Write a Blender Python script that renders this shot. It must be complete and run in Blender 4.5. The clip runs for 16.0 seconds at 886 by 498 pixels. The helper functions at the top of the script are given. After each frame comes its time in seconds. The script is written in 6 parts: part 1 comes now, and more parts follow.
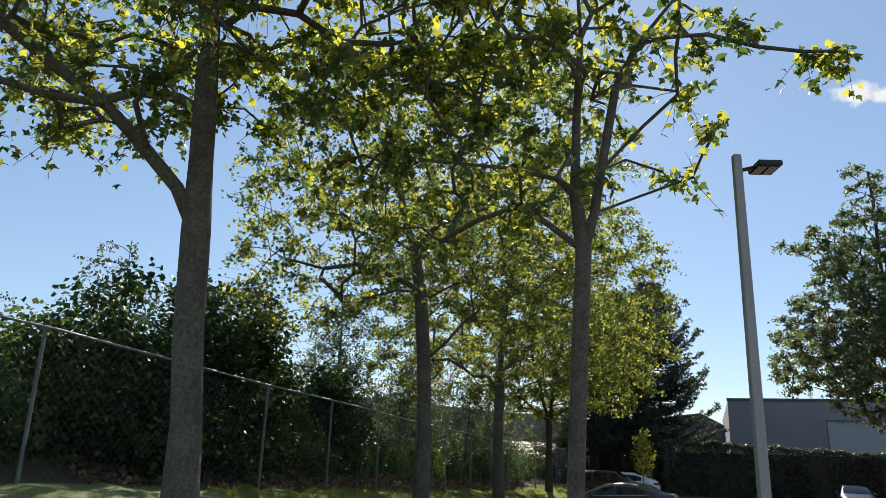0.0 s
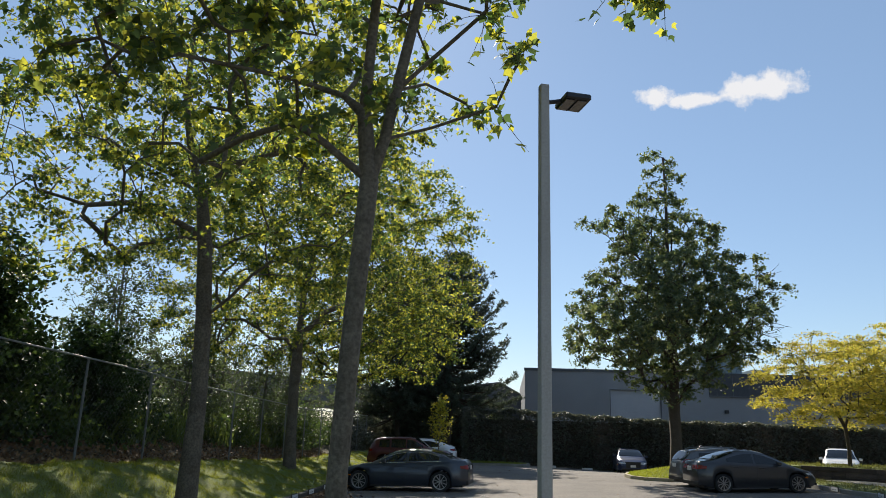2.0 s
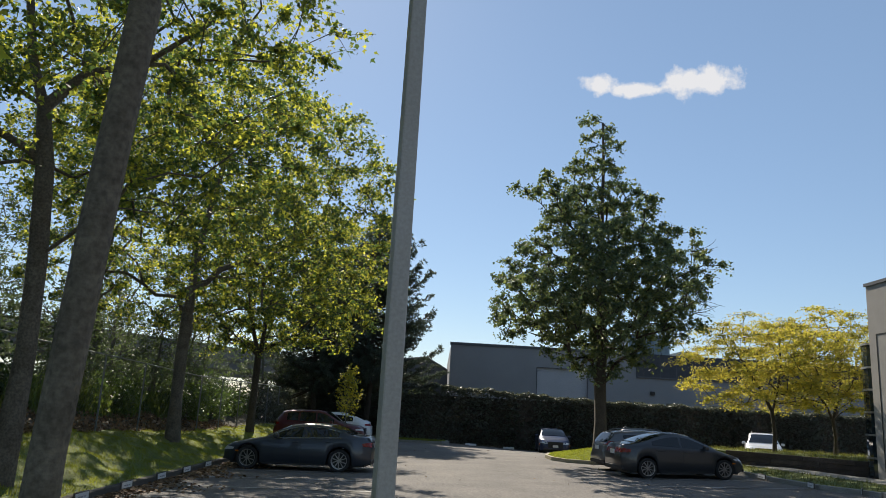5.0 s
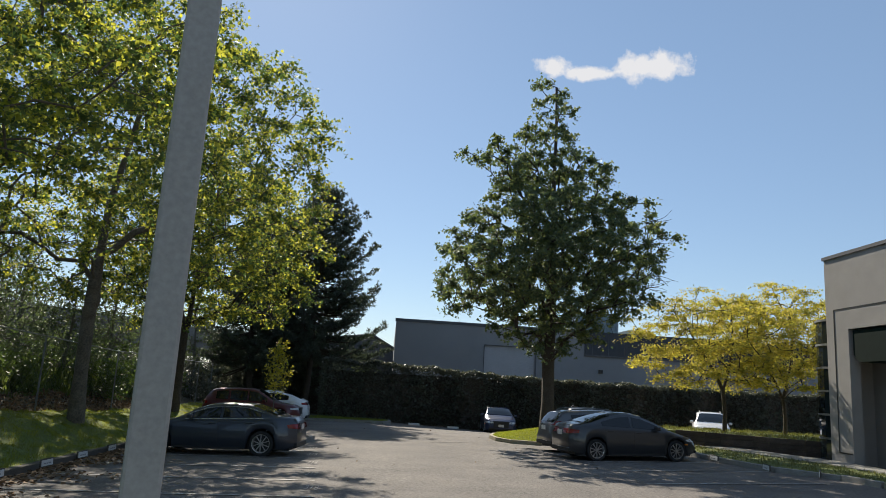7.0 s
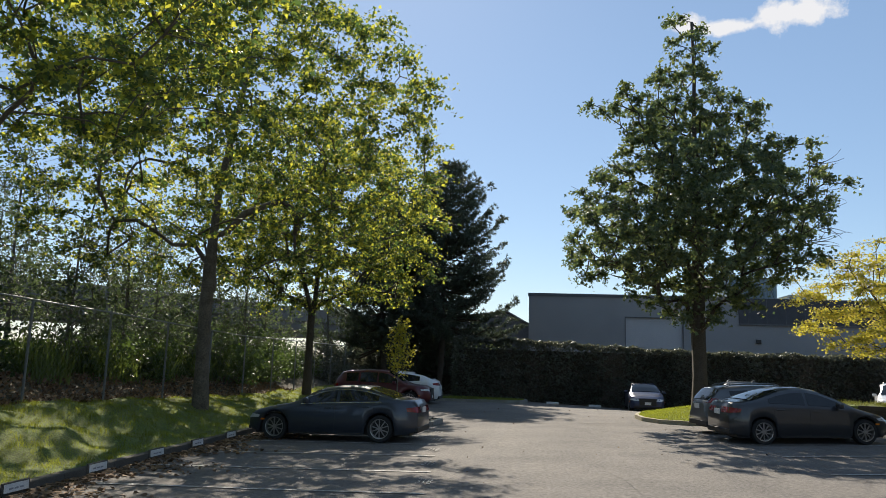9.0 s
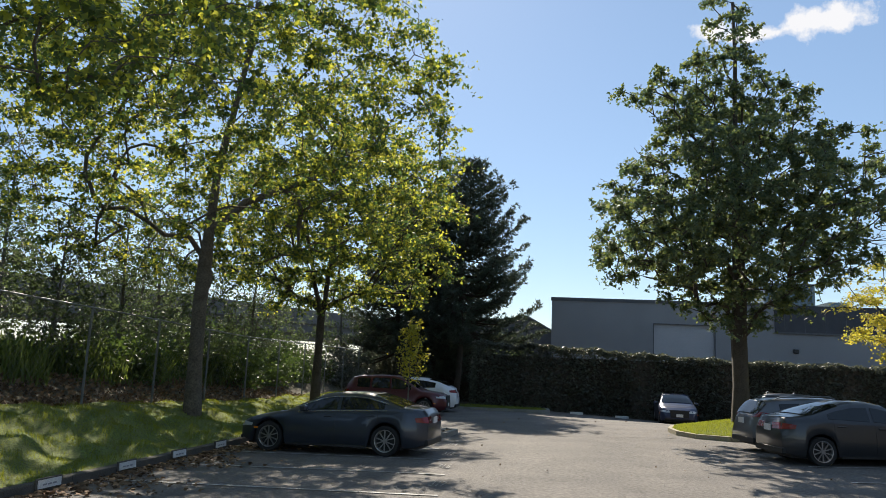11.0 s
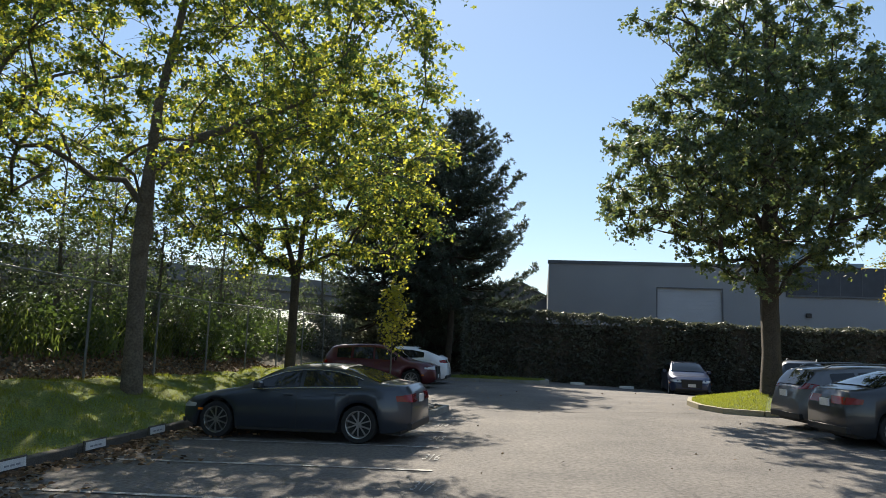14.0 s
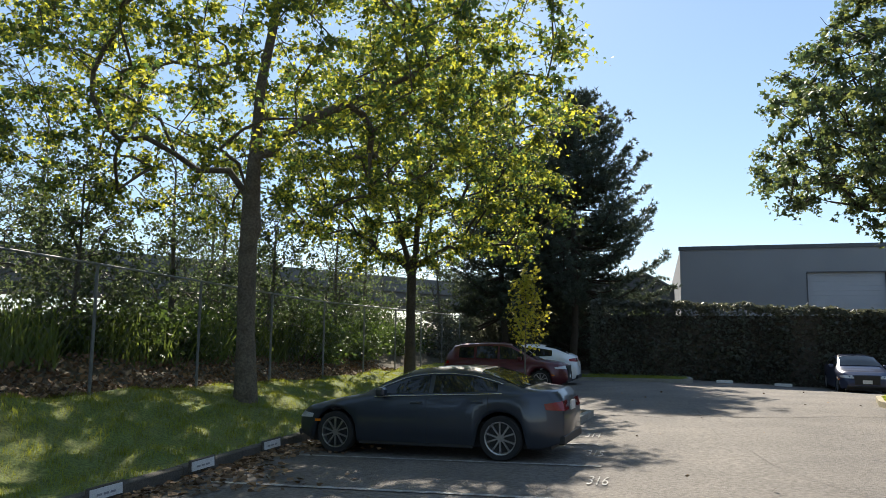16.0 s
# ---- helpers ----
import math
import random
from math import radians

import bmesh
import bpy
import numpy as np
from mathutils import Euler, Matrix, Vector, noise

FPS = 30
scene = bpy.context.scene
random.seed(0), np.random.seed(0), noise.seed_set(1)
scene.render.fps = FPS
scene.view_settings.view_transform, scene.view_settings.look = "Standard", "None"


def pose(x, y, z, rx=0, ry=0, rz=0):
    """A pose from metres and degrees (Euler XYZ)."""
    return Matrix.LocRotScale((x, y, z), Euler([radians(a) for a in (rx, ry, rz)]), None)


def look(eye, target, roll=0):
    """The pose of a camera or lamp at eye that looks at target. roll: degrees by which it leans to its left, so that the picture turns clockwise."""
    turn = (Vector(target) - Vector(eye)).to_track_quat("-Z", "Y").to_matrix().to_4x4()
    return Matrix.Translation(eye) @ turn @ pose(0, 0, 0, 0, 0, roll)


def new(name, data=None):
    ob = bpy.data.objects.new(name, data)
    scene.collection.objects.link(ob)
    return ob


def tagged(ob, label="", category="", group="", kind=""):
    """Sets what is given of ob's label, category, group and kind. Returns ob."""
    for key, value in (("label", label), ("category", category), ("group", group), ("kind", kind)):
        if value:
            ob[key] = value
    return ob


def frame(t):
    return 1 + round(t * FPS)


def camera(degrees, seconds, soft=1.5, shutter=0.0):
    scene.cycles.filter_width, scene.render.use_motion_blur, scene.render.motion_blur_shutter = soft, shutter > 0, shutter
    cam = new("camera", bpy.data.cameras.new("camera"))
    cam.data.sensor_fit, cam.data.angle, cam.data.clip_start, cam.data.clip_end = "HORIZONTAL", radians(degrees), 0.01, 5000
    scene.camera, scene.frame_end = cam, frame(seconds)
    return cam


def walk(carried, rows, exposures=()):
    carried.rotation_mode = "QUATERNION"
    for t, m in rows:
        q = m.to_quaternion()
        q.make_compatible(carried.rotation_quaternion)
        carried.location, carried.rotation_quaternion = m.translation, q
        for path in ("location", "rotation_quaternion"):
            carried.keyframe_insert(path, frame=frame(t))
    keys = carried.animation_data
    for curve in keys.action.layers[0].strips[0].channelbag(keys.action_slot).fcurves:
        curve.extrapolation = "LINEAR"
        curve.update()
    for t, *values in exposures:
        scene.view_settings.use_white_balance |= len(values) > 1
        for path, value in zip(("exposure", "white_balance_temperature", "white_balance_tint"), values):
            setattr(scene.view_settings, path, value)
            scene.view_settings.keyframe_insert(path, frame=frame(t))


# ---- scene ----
cam = camera(63.2, 16.0, soft=0.7)
# seconds, place in metres, turn in degrees
ROWS = [
    (0.0, 0.004, 0.001, 2.032, 105.97, -2.01, 19.63),
    (0.5, -0.003, 0.362, 2.028, 105.39, -1.47, 17.41),
    (1.0, 0.048, 0.775, 2.023, 104.95, -1.40, 13.72),
    (1.5, 0.103, 1.195, 2.027, 104.43, -1.46, 9.33),
    (2.0, 0.166, 1.589, 2.015, 104.04, -1.79, 4.99),
    (2.5, 0.266, 2.049, 2.031, 103.84, -2.50, 2.14),
    (3.0, 0.380, 2.514, 2.026, 103.26, -3.11, 0.13),
    (5.5, 0.883, 4.896, 2.025, 102.33, -3.36, -0.61),
    (6.0, 0.955, 5.407, 2.035, 102.22, -3.15, -2.21),
    (6.5, 1.122, 5.940, 2.031, 102.01, -3.29, -3.97),
    (7.0, 1.251, 6.430, 2.024, 101.01, -3.34, -4.23),
    (7.5, 1.316, 7.067, 2.034, 99.05, -3.20, -2.56),
    (8.0, 1.445, 7.609, 2.012, 97.89, -2.48, -0.31),
    (8.5, 1.560, 8.104, 2.027, 98.50, -2.50, 3.03),
    (9.0, 1.675, 8.611, 2.033, 98.82, -1.83, 6.92),
    (11.5, 1.495, 11.178, 1.980, 99.32, -2.63, 8.55),
    (12.0, 1.367, 11.743, 1.973, 98.47, -2.34, 8.21),
    (12.5, 1.295, 12.276, 1.951, 97.73, -1.85, 7.66),
    (13.0, 1.235, 12.787, 1.952, 97.70, -1.62, 7.57),
    (13.5, 1.198, 13.346, 1.948, 97.46, -1.49, 7.42),
    (14.0, 1.169, 13.887, 1.924, 96.93, -2.13, 7.82),
    (14.5, 1.068, 14.481, 1.896, 96.32, -2.56, 9.20),
    (15.0, 0.900, 14.979, 1.883, 96.00, -2.82, 11.96),
    (15.5, 0.572, 15.477, 1.846, 96.04, -2.32, 14.78),
    (16.0, 0.242, 15.938, 1.857, 96.65, -0.67, 16.61),
]
# the clip's camera opens up as it leaves the bright sky
EXPOSURES = [(0.0, 0.62), (1.5, 0.6), (3.0, 0.42), (5.5, 0.45), (7.0, 0.45), (9.0, 0.55), (12.5, 0.74), (14.5, 0.84), (16.0, 0.94)]
walk(cam, [(r[0], pose(*r[1:])) for r in ROWS], EXPOSURES)

# ---- light ----
SUN_AZ, SUN_EL = radians(-13.0), radians(36.0)
world = bpy.data.worlds.new("sky")
scene.world = world
world.use_nodes = True
wn, wl = world.node_tree.nodes, world.node_tree.links
wn.clear()
sky = wn.new("ShaderNodeTexSky")
sky.sky_type, sky.sun_disc = "NISHITA", False
sky.sun_elevation, sky.sun_rotation = SUN_EL, SUN_AZ
sky.air_density, sky.dust_density, sky.ozone_density = 1.0, 0.12, 1.9
back = wn.new("ShaderNodeBackground")
back.inputs["Strength"].default_value = 0.082
# one small cumulus cloud, by direction
tc = wn.new("ShaderNodeTexCoord")
mp = wn.new("ShaderNodeMapping")
mp.vector_type = "POINT"
mp.inputs["Location"].default_value = (-0.305, -0.855, -0.4255)
sc = wn.new("ShaderNodeVectorMath"); sc.operation = "MULTIPLY"
sc.inputs[1].default_value = (11.5, 2.0, 30.0)
ln = wn.new("ShaderNodeVectorMath"); ln.operation = "LENGTH"
cn = wn.new("ShaderNodeTexNoise"); cn.inputs["Scale"].default_value = 30.0; cn.inputs["Detail"].default_value = 7.0; cn.inputs["Roughness"].default_value = 0.62
rm = wn.new("ShaderNodeMapRange"); rm.inputs["From Min"].default_value = 0.0; rm.inputs["From Max"].default_value = 1.25
rm.inputs["To Min"].default_value = 0.36; rm.inputs["To Max"].default_value = -0.34
ad = wn.new("ShaderNodeMath"); ad.operation = "ADD"
cr = wn.new("ShaderNodeMapRange"); cr.inputs["From Min"].default_value = 0.52; cr.inputs["From Max"].default_value = 0.72
mixc = wn.new("ShaderNodeMix"); mixc.data_type = "RGBA"
mixc.inputs["B"].default_value = (7.2, 7.2, 7.4, 1)
out = wn.new("ShaderNodeOutputWorld")
wl.new(tc.outputs["Generated"], mp.inputs["Vector"])
wl.new(mp.outputs["Vector"], sc.inputs[0])
wl.new(sc.outputs["Vector"], ln.inputs[0])
mp2 = wn.new("ShaderNodeMapping"); mp2.inputs["Location"].default_value = (-0.187, -0.884, -0.4275)
sc2 = wn.new("ShaderNodeVectorMath"); sc2.operation = "MULTIPLY"; sc2.inputs[1].default_value = (24.0, 2.0, 40.0)
ln2 = wn.new("ShaderNodeVectorMath"); ln2.operation = "LENGTH"
mn = wn.new("ShaderNodeMath"); mn.operation = "MINIMUM"
wl.new(tc.outputs["Generated"], mp2.inputs["Vector"])
wl.new(mp2.outputs["Vector"], sc2.inputs[0])
wl.new(sc2.outputs["Vector"], ln2.inputs[0])
mp3 = wn.new("ShaderNodeMapping"); mp3.inputs["Location"].default_value = (-0.235, -0.875, -0.420)
sc3 = wn.new("ShaderNodeVectorMath"); sc3.operation = "MULTIPLY"; sc3.inputs[1].default_value = (15.0, 2.0, 75.0)
ln3 = wn.new("ShaderNodeVectorMath"); ln3.operation = "LENGTH"
mn3 = wn.new("ShaderNodeMath"); mn3.operation = "MINIMUM"
wl.new(tc.outputs["Generated"], mp3.inputs["Vector"])
wl.new(mp3.outputs["Vector"], sc3.inputs[0])
wl.new(sc3.outputs["Vector"], ln3.inputs[0])
wl.new(ln.outputs["Value"], mn3.inputs[0])
wl.new(ln3.outputs["Value"], mn3.inputs[1])
wl.new(mn3.outputs["Value"], mn.inputs[0])
wl.new(ln2.outputs["Value"], mn.inputs[1])
wl.new(mn.outputs["Value"], rm.inputs["Value"])
wl.new(tc.outputs["Generated"], cn.inputs["Vector"])
wl.new(rm.outputs["Result"], ad.inputs[0])
wl.new(cn.outputs["Fac"], ad.inputs[1])
wl.new(ad.outputs["Value"], cr.inputs["Value"])
wl.new(cr.outputs["Result"], mixc.inputs["Factor"])
# thin even haze evens out the sky between horizon and zenith
hz = wn.new("ShaderNodeMix"); hz.data_type = "RGBA"
hz.inputs["Factor"].default_value = 0.38
hz.inputs["B"].default_value = (2.85, 4.25, 6.3, 1)
wl.new(sky.outputs["Color"], hz.inputs["A"])
wl.new(hz.outputs["Result"], mixc.inputs["A"])
wl.new(mixc.outputs["Result"], back.inputs["Color"])
wl.new(back.outputs["Background"], out.inputs["Surface"])
sun = new("sun", bpy.data.lights.new("sun", "SUN"))
sun.data.energy, sun.data.angle, sun.data.color = 5.0, radians(0.53), (1.0, 0.91, 0.77)
sun.matrix_world = look((0, 0, 30), (-math.sin(SUN_AZ) * math.cos(SUN_EL), -math.cos(SUN_AZ) * math.cos(SUN_EL), 30 - math.sin(SUN_EL)))

# ---- materials ----
def material(name, colour, rough=0.7, metal=0.0, second=None, scale=4.0, amount=0.6, fine=60.0, fine_amount=0.15, bump=0.0, bump_scale=80.0, vary=0.0, island=0.0, spec=0.5, coat=0.0):
    """A surface with two scales of colour variation, relief, and shifts from object to object or island to island."""
    m = bpy.data.materials.new(name)
    m.use_nodes = True
    n, l = m.node_tree.nodes, m.node_tree.links
    b = n["Principled BSDF"]
    b.inputs["Roughness"].default_value, b.inputs["Metallic"].default_value = rough, metal
    b.inputs["Specular IOR Level"].default_value = spec
    b.inputs["Coat Weight"].default_value = coat
    b.inputs["Coat Roughness"].default_value = 0.05
    geo = n.new("ShaderNodeNewGeometry")
    big = n.new("ShaderNodeTexNoise"); big.inputs["Scale"].default_value = scale; big.inputs["Detail"].default_value = 5.0
    l.new(geo.outputs["Position"], big.inputs["Vector"])
    ramp = n.new("ShaderNodeMapRange")
    ramp.inputs["From Min"].default_value, ramp.inputs["From Max"].default_value = 0.35, 0.65
    ramp.inputs["To Max"].default_value = amount
    l.new(big.outputs["Fac"], ramp.inputs["Value"])
    mix = n.new("ShaderNodeMix"); mix.data_type = "RGBA"
    mix.inputs["A"].default_value = (*colour, 1)
    mix.inputs["B"].default_value = (*(second or [c * 0.7 for c in colour]), 1)
    l.new(ramp.outputs["Result"], mix.inputs["Factor"])
    small = n.new("ShaderNodeTexNoise"); small.inputs["Scale"].default_value = fine; small.inputs["Detail"].default_value = 3.0
    l.new(geo.outputs["Position"], small.inputs["Vector"])
    rs = n.new("ShaderNodeMapRange")
    rs.inputs["From Min"].default_value, rs.inputs["From Max"].default_value = 0.3, 0.7
    rs.inputs["To Min"].default_value, rs.inputs["To Max"].default_value = 1 - fine_amount, 1 + fine_amount
    l.new(small.outputs["Fac"], rs.inputs["Value"])
    hsv = n.new("ShaderNodeHueSaturation")
    l.new(mix.outputs["Result"], hsv.inputs["Color"])
    value = rs.outputs["Result"]
    if vary or island:
        if island:
            source = geo.outputs["Random Per Island"]
        else:
            oi = n.new("ShaderNodeObjectInfo")
            source = oi.outputs["Random"]
        rv = n.new("ShaderNodeMapRange")
        k = vary or island
        rv.inputs["To Min"].default_value, rv.inputs["To Max"].default_value = 1 - k, 1 + k
        l.new(source, rv.inputs["Value"])
        mul = n.new("ShaderNodeMath"); mul.operation = "MULTIPLY"
        l.new(value, mul.inputs[0]); l.new(rv.outputs["Result"], mul.inputs[1])
        value = mul.outputs["Value"]
    l.new(value, hsv.inputs["Value"])
    l.new(hsv.outputs["Color"], b.inputs["Base Color"])
    if bump:
        tex = n.new("ShaderNodeTexNoise"); tex.inputs["Scale"].default_value = bump_scale; tex.inputs["Detail"].default_value = 4.0
        l.new(geo.outputs["Position"], tex.inputs["Vector"])
        bp = n.new("ShaderNodeBump"); bp.inputs["Strength"].default_value = bump; bp.inputs["Distance"].default_value = 0.02
        l.new(tex.outputs["Fac"], bp.inputs["Height"])
        l.new(bp.outputs["Normal"], b.inputs["Normal"])
    return m


def leafy(name, colour, second, through_colour, share=0.45, third=None, bright=1.0):
    """Leaves: two tones from leaf to leaf, light shining through them, a waxy gloss."""
    m = bpy.data.materials.new(name)
    m.use_nodes = True
    n, l = m.node_tree.nodes, m.node_tree.links
    n.clear()
    o = n.new("ShaderNodeOutputMaterial")
    geo = n.new("ShaderNodeNewGeometry")
    mix = n.new("ShaderNodeMix"); mix.data_type = "RGBA"
    mix.inputs["A"].default_value, mix.inputs["B"].default_value = (*colour, 1), (*second, 1)
    l.new(geo.outputs["Random Per Island"], mix.inputs["Factor"])
    big = n.new("ShaderNodeTexNoise"); big.inputs["Scale"].default_value = 0.5; big.inputs["Detail"].default_value = 3.0
    l.new(geo.outputs["Position"], big.inputs["Vector"])
    rs = n.new("ShaderNodeMapRange")
    rs.inputs["From Min"].default_value, rs.inputs["From Max"].default_value = 0.35, 0.65
    rs.inputs["To Min"].default_value, rs.inputs["To Max"].default_value = 0.7, 1.3
    l.new(big.outputs["Fac"], rs.inputs["Value"])
    hsv = n.new("ShaderNodeHueSaturation")
    l.new(mix.outputs["Result"], hsv.inputs["Color"]); l.new(rs.outputs["Result"], hsv.inputs["Value"])
    b = n.new("ShaderNodeBsdfPrincipled")
    b.inputs["Roughness"].default_value = 0.5
    b.inputs["Specular IOR Level"].default_value = 0.28
    l.new(hsv.outputs["Color"], b.inputs["Base Color"])
    t = n.new("ShaderNodeBsdfTranslucent")
    tm = n.new("ShaderNodeMix"); tm.data_type = "RGBA"
    tm.inputs["A"].default_value = (*through_colour, 1)
    tm.inputs["B"].default_value = (*(third or [c * 0.6 for c in through_colour]), 1)
    pick = n.new("ShaderNodeMapRange")
    pick.inputs["From Min"].default_value, pick.inputs["From Max"].default_value = 0.0 if bright == 1.0 else bright * 0.4, bright
    l.new(geo.outputs["Random Per Island"], pick.inputs["Value"])
    l.new(pick.outputs["Result"], tm.inputs["Factor"])
    l.new(tm.outputs["Result"], t.inputs["Color"])
    ms = n.new("ShaderNodeMixShader"); ms.inputs["Fac"].default_value = share
    l.new(b.outputs["BSDF"], ms.inputs[1]); l.new(t.outputs["BSDF"], ms.inputs[2])
    l.new(ms.outputs["Shader"], o.inputs["Surface"])
    return m


def glassy(name, colour, rough=0.03):
    m = bpy.data.materials.new(name)
    m.use_nodes = True
    b = m.node_tree.nodes["Principled BSDF"]
    b.inputs["Base Color"].default_value = (*colour, 1)
    b.inputs["Roughness"].default_value = rough
    b.inputs["Specular IOR Level"].default_value = 0.6
    return m


M_ASPHALT = material("asphalt", (0.125, 0.112, 0.1), 0.9, second=(0.178, 0.158, 0.138), scale=0.5, amount=0.9, fine=17, fine_amount=0.34, bump=0.7, bump_scale=70)
M_CRACK = material("tar_crack", (0.078, 0.068, 0.06), 0.85, second=(0.11, 0.1, 0.09), scale=3.0)
M_PAINT = material("road_paint", (0.46, 0.445, 0.41), 0.8, second=(0.17, 0.155, 0.14), scale=7, amount=0.9, fine=40, fine_amount=0.35)
M_KERB = material("kerb_concrete", (0.3, 0.29, 0.26), 0.9, second=(0.2, 0.19, 0.17), scale=2.5, fine=50, fine_amount=0.25, bump=0.3)
M_OLDKERB = material("old_kerb", (0.11, 0.1, 0.085), 0.95, second=(0.06, 0.055, 0.045), scale=2.5, fine=50, fine_amount=0.3, bump=0.4)
M_YELLOW = material("yellow_kerb_paint", (0.37, 0.315, 0.19), 0.85, second=(0.27, 0.25, 0.2), scale=5, fine=40, fine_amount=0.25)
M_SOIL = material("soil", (0.07, 0.055, 0.035), 0.97, second=(0.1, 0.085, 0.05), scale=1.2, fine=30, fine_amount=0.4, bump=0.6, bump_scale=25)
M_TURF = material("turf", (0.11, 0.15, 0.035), 0.95, second=(0.16, 0.165, 0.055), scale=1.6, fine=24, fine_amount=0.45, bump=0.9, bump_scale=24)
M_BLADE = leafy("grass_blade", (0.11, 0.15, 0.03), (0.16, 0.175, 0.04), (0.52, 0.56, 0.06), 0.45)
# dry grass of verge and raised bed, with their shade put into the colour
M_DRYSHADEGRASS = leafy("dry_shaded_grass", (0.085, 0.11, 0.035), (0.14, 0.135, 0.055), (0.28, 0.29, 0.06), 0.4)
M_IVY = leafy("ivy_leaf", (0.022, 0.042, 0.016), (0.04, 0.062, 0.024), (0.07, 0.13, 0.025), 0.3)
M_REED = leafy("reed_blade", (0.07, 0.11, 0.035), (0.11, 0.13, 0.05), (0.26, 0.34, 0.06), 0.45)
M_PLANE = leafy("plane_leaf", (0.068, 0.096, 0.038), (0.115, 0.135, 0.06), (0.78, 0.76, 0.08), 0.52, (0.11, 0.185, 0.045), bright=0.58)
M_OAK = leafy("oak_leaf", (0.08, 0.11, 0.068), (0.115, 0.14, 0.09), (0.36, 0.4, 0.1), 0.4, (0.11, 0.17, 0.06), bright=0.6)
M_PINE = leafy("pine_needles", (0.06, 0.08, 0.066), (0.1, 0.115, 0.092), (0.14, 0.18, 0.1), 0.3)
M_LOCUST = leafy("locust_leaf", (0.36, 0.3, 0.06), (0.2, 0.22, 0.055), (0.92, 0.74, 0.09), 0.5, (0.45, 0.46, 0.07))
M_SCRUB = leafy("scrub_leaf", (0.04, 0.07, 0.022), (0.065, 0.09, 0.032), (0.16, 0.24, 0.04), 0.4, (0.08, 0.13, 0.03))
M_ALDER = leafy("alder_leaf", (0.05, 0.065, 0.04), (0.08, 0.09, 0.06), (0.2, 0.26, 0.09), 0.4, (0.1, 0.14, 0.05))
M_HEDGE = leafy("hedge_leaf", (0.1, 0.115, 0.09), (0.12, 0.12, 0.1), (0.17, 0.18, 0.11), 0.35)
M_SAPLING = leafy("sapling_leaf", (0.15, 0.17, 0.04), (0.2, 0.2, 0.05), (0.75, 0.72, 0.08), 0.5, (0.55, 0.46, 0.05))
M_LITTER = material("dry_leaf", (0.22, 0.135, 0.07), 0.85, second=(0.1, 0.058, 0.03), scale=3, island=0.55)
M_BARK = material("plane_bark", (0.1, 0.082, 0.06), 0.95, second=(0.16, 0.135, 0.1), scale=3.5, amount=0.7, fine=22, fine_amount=0.35, bump=0.7, bump_scale=26)
M_DARKBARK = material("dark_bark", (0.06, 0.048, 0.036), 0.95, second=(0.085, 0.07, 0.055), scale=4, fine=24, fine_amount=0.35, bump=0.7, bump_scale=24)
M_GREYBARK = material("grey_bark", (0.13, 0.12, 0.1), 0.95, second=(0.08, 0.07, 0.06), scale=4, fine=24, fine_amount=0.3)
M_STEEL = material("galvanised_steel", (0.26, 0.27, 0.27), 0.55, 0.6, scale=5, fine=60, fine_amount=0.12)
M_POLE = material("pole_paint", (0.36, 0.34, 0.31), 0.6, second=(0.3, 0.28, 0.25), scale=2, fine=50, fine_amount=0.1, bump=0.08)
M_DARKMETAL = material("dark_metal", (0.03, 0.03, 0.032), 0.45, 0.3, fine_amount=0.1)
M_LENS = material("lamp_lens", (0.14, 0.12, 0.11), 0.25)
M_BLOCK = material("painted_block_wall", (0.27, 0.275, 0.285), 0.9, second=(0.23, 0.235, 0.245), scale=0.6, fine=30, fine_amount=0.08, bump=0.15)
M_DARKBAND = material("dark_cladding", (0.055, 0.06, 0.07), 0.7, scale=2, fine_amount=0.1)
M_CAP = material("metal_coping", (0.1, 0.105, 0.115), 0.5, 0.3)
M_SHUTTER = material("shutter", (0.42, 0.43, 0.45), 0.6, second=(0.36, 0.37, 0.39), scale=1.0)
M_RIB = material("ribbed_metal", (0.2, 0.27, 0.31), 0.5, 0.3)
M_STUCCO = material("stucco", (0.35, 0.33, 0.305), 0.92, second=(0.3, 0.285, 0.26), scale=1.5, fine=60, fine_amount=0.08, bump=0.3, bump_scale=120)
M_GREENMETAL = material("green_canopy", (0.008, 0.02, 0.016), 0.85, spec=0.1)
M_TIMBER = material("timber_sleeper", (0.06, 0.045, 0.034), 0.9, second=(0.1, 0.078, 0.06), scale=3, fine=40, fine_amount=0.3, bump=0.5, vary=0.25)
M_ROOF = material("roof_shingle", (0.15, 0.15, 0.16), 0.9, scale=2, fine=40, fine_amount=0.3)
M_SIDING = material("siding", (0.12, 0.12, 0.125), 0.8, scale=2)
M_CONCRETE = material("viaduct_concrete", (0.16, 0.16, 0.155), 0.9, second=(0.1, 0.1, 0.1), scale=0.5, bump=0.2)
M_WHITE = material("white_paint", (0.72, 0.72, 0.7), 0.6, second=(0.6, 0.6, 0.58), scale=6)
M_INK = material("sign_ink", (0.2, 0.2, 0.22), 0.6)
M_GLASS = glassy("car_glass", (0.012, 0.014, 0.016))
M_PANE = glassy("window_pane", (0.02, 0.03, 0.035), 0.05)
M_TYRE = material("tyre_rubber", (0.018, 0.018, 0.018), 0.85)
M_RIM = material("alloy", (0.45, 0.45, 0.46), 0.3, 0.85)
M_BLACK = material("black_plastic", (0.02, 0.02, 0.02), 0.6)
M_CHROME = material("chrome", (0.75, 0.75, 0.76), 0.12, 1.0)
M_RED = material("tail_light", (0.22, 0.008, 0.01), 0.2, coat=0.6)
M_HEAD = material("head_light", (0.6, 0.62, 0.64), 0.1, coat=0.8)
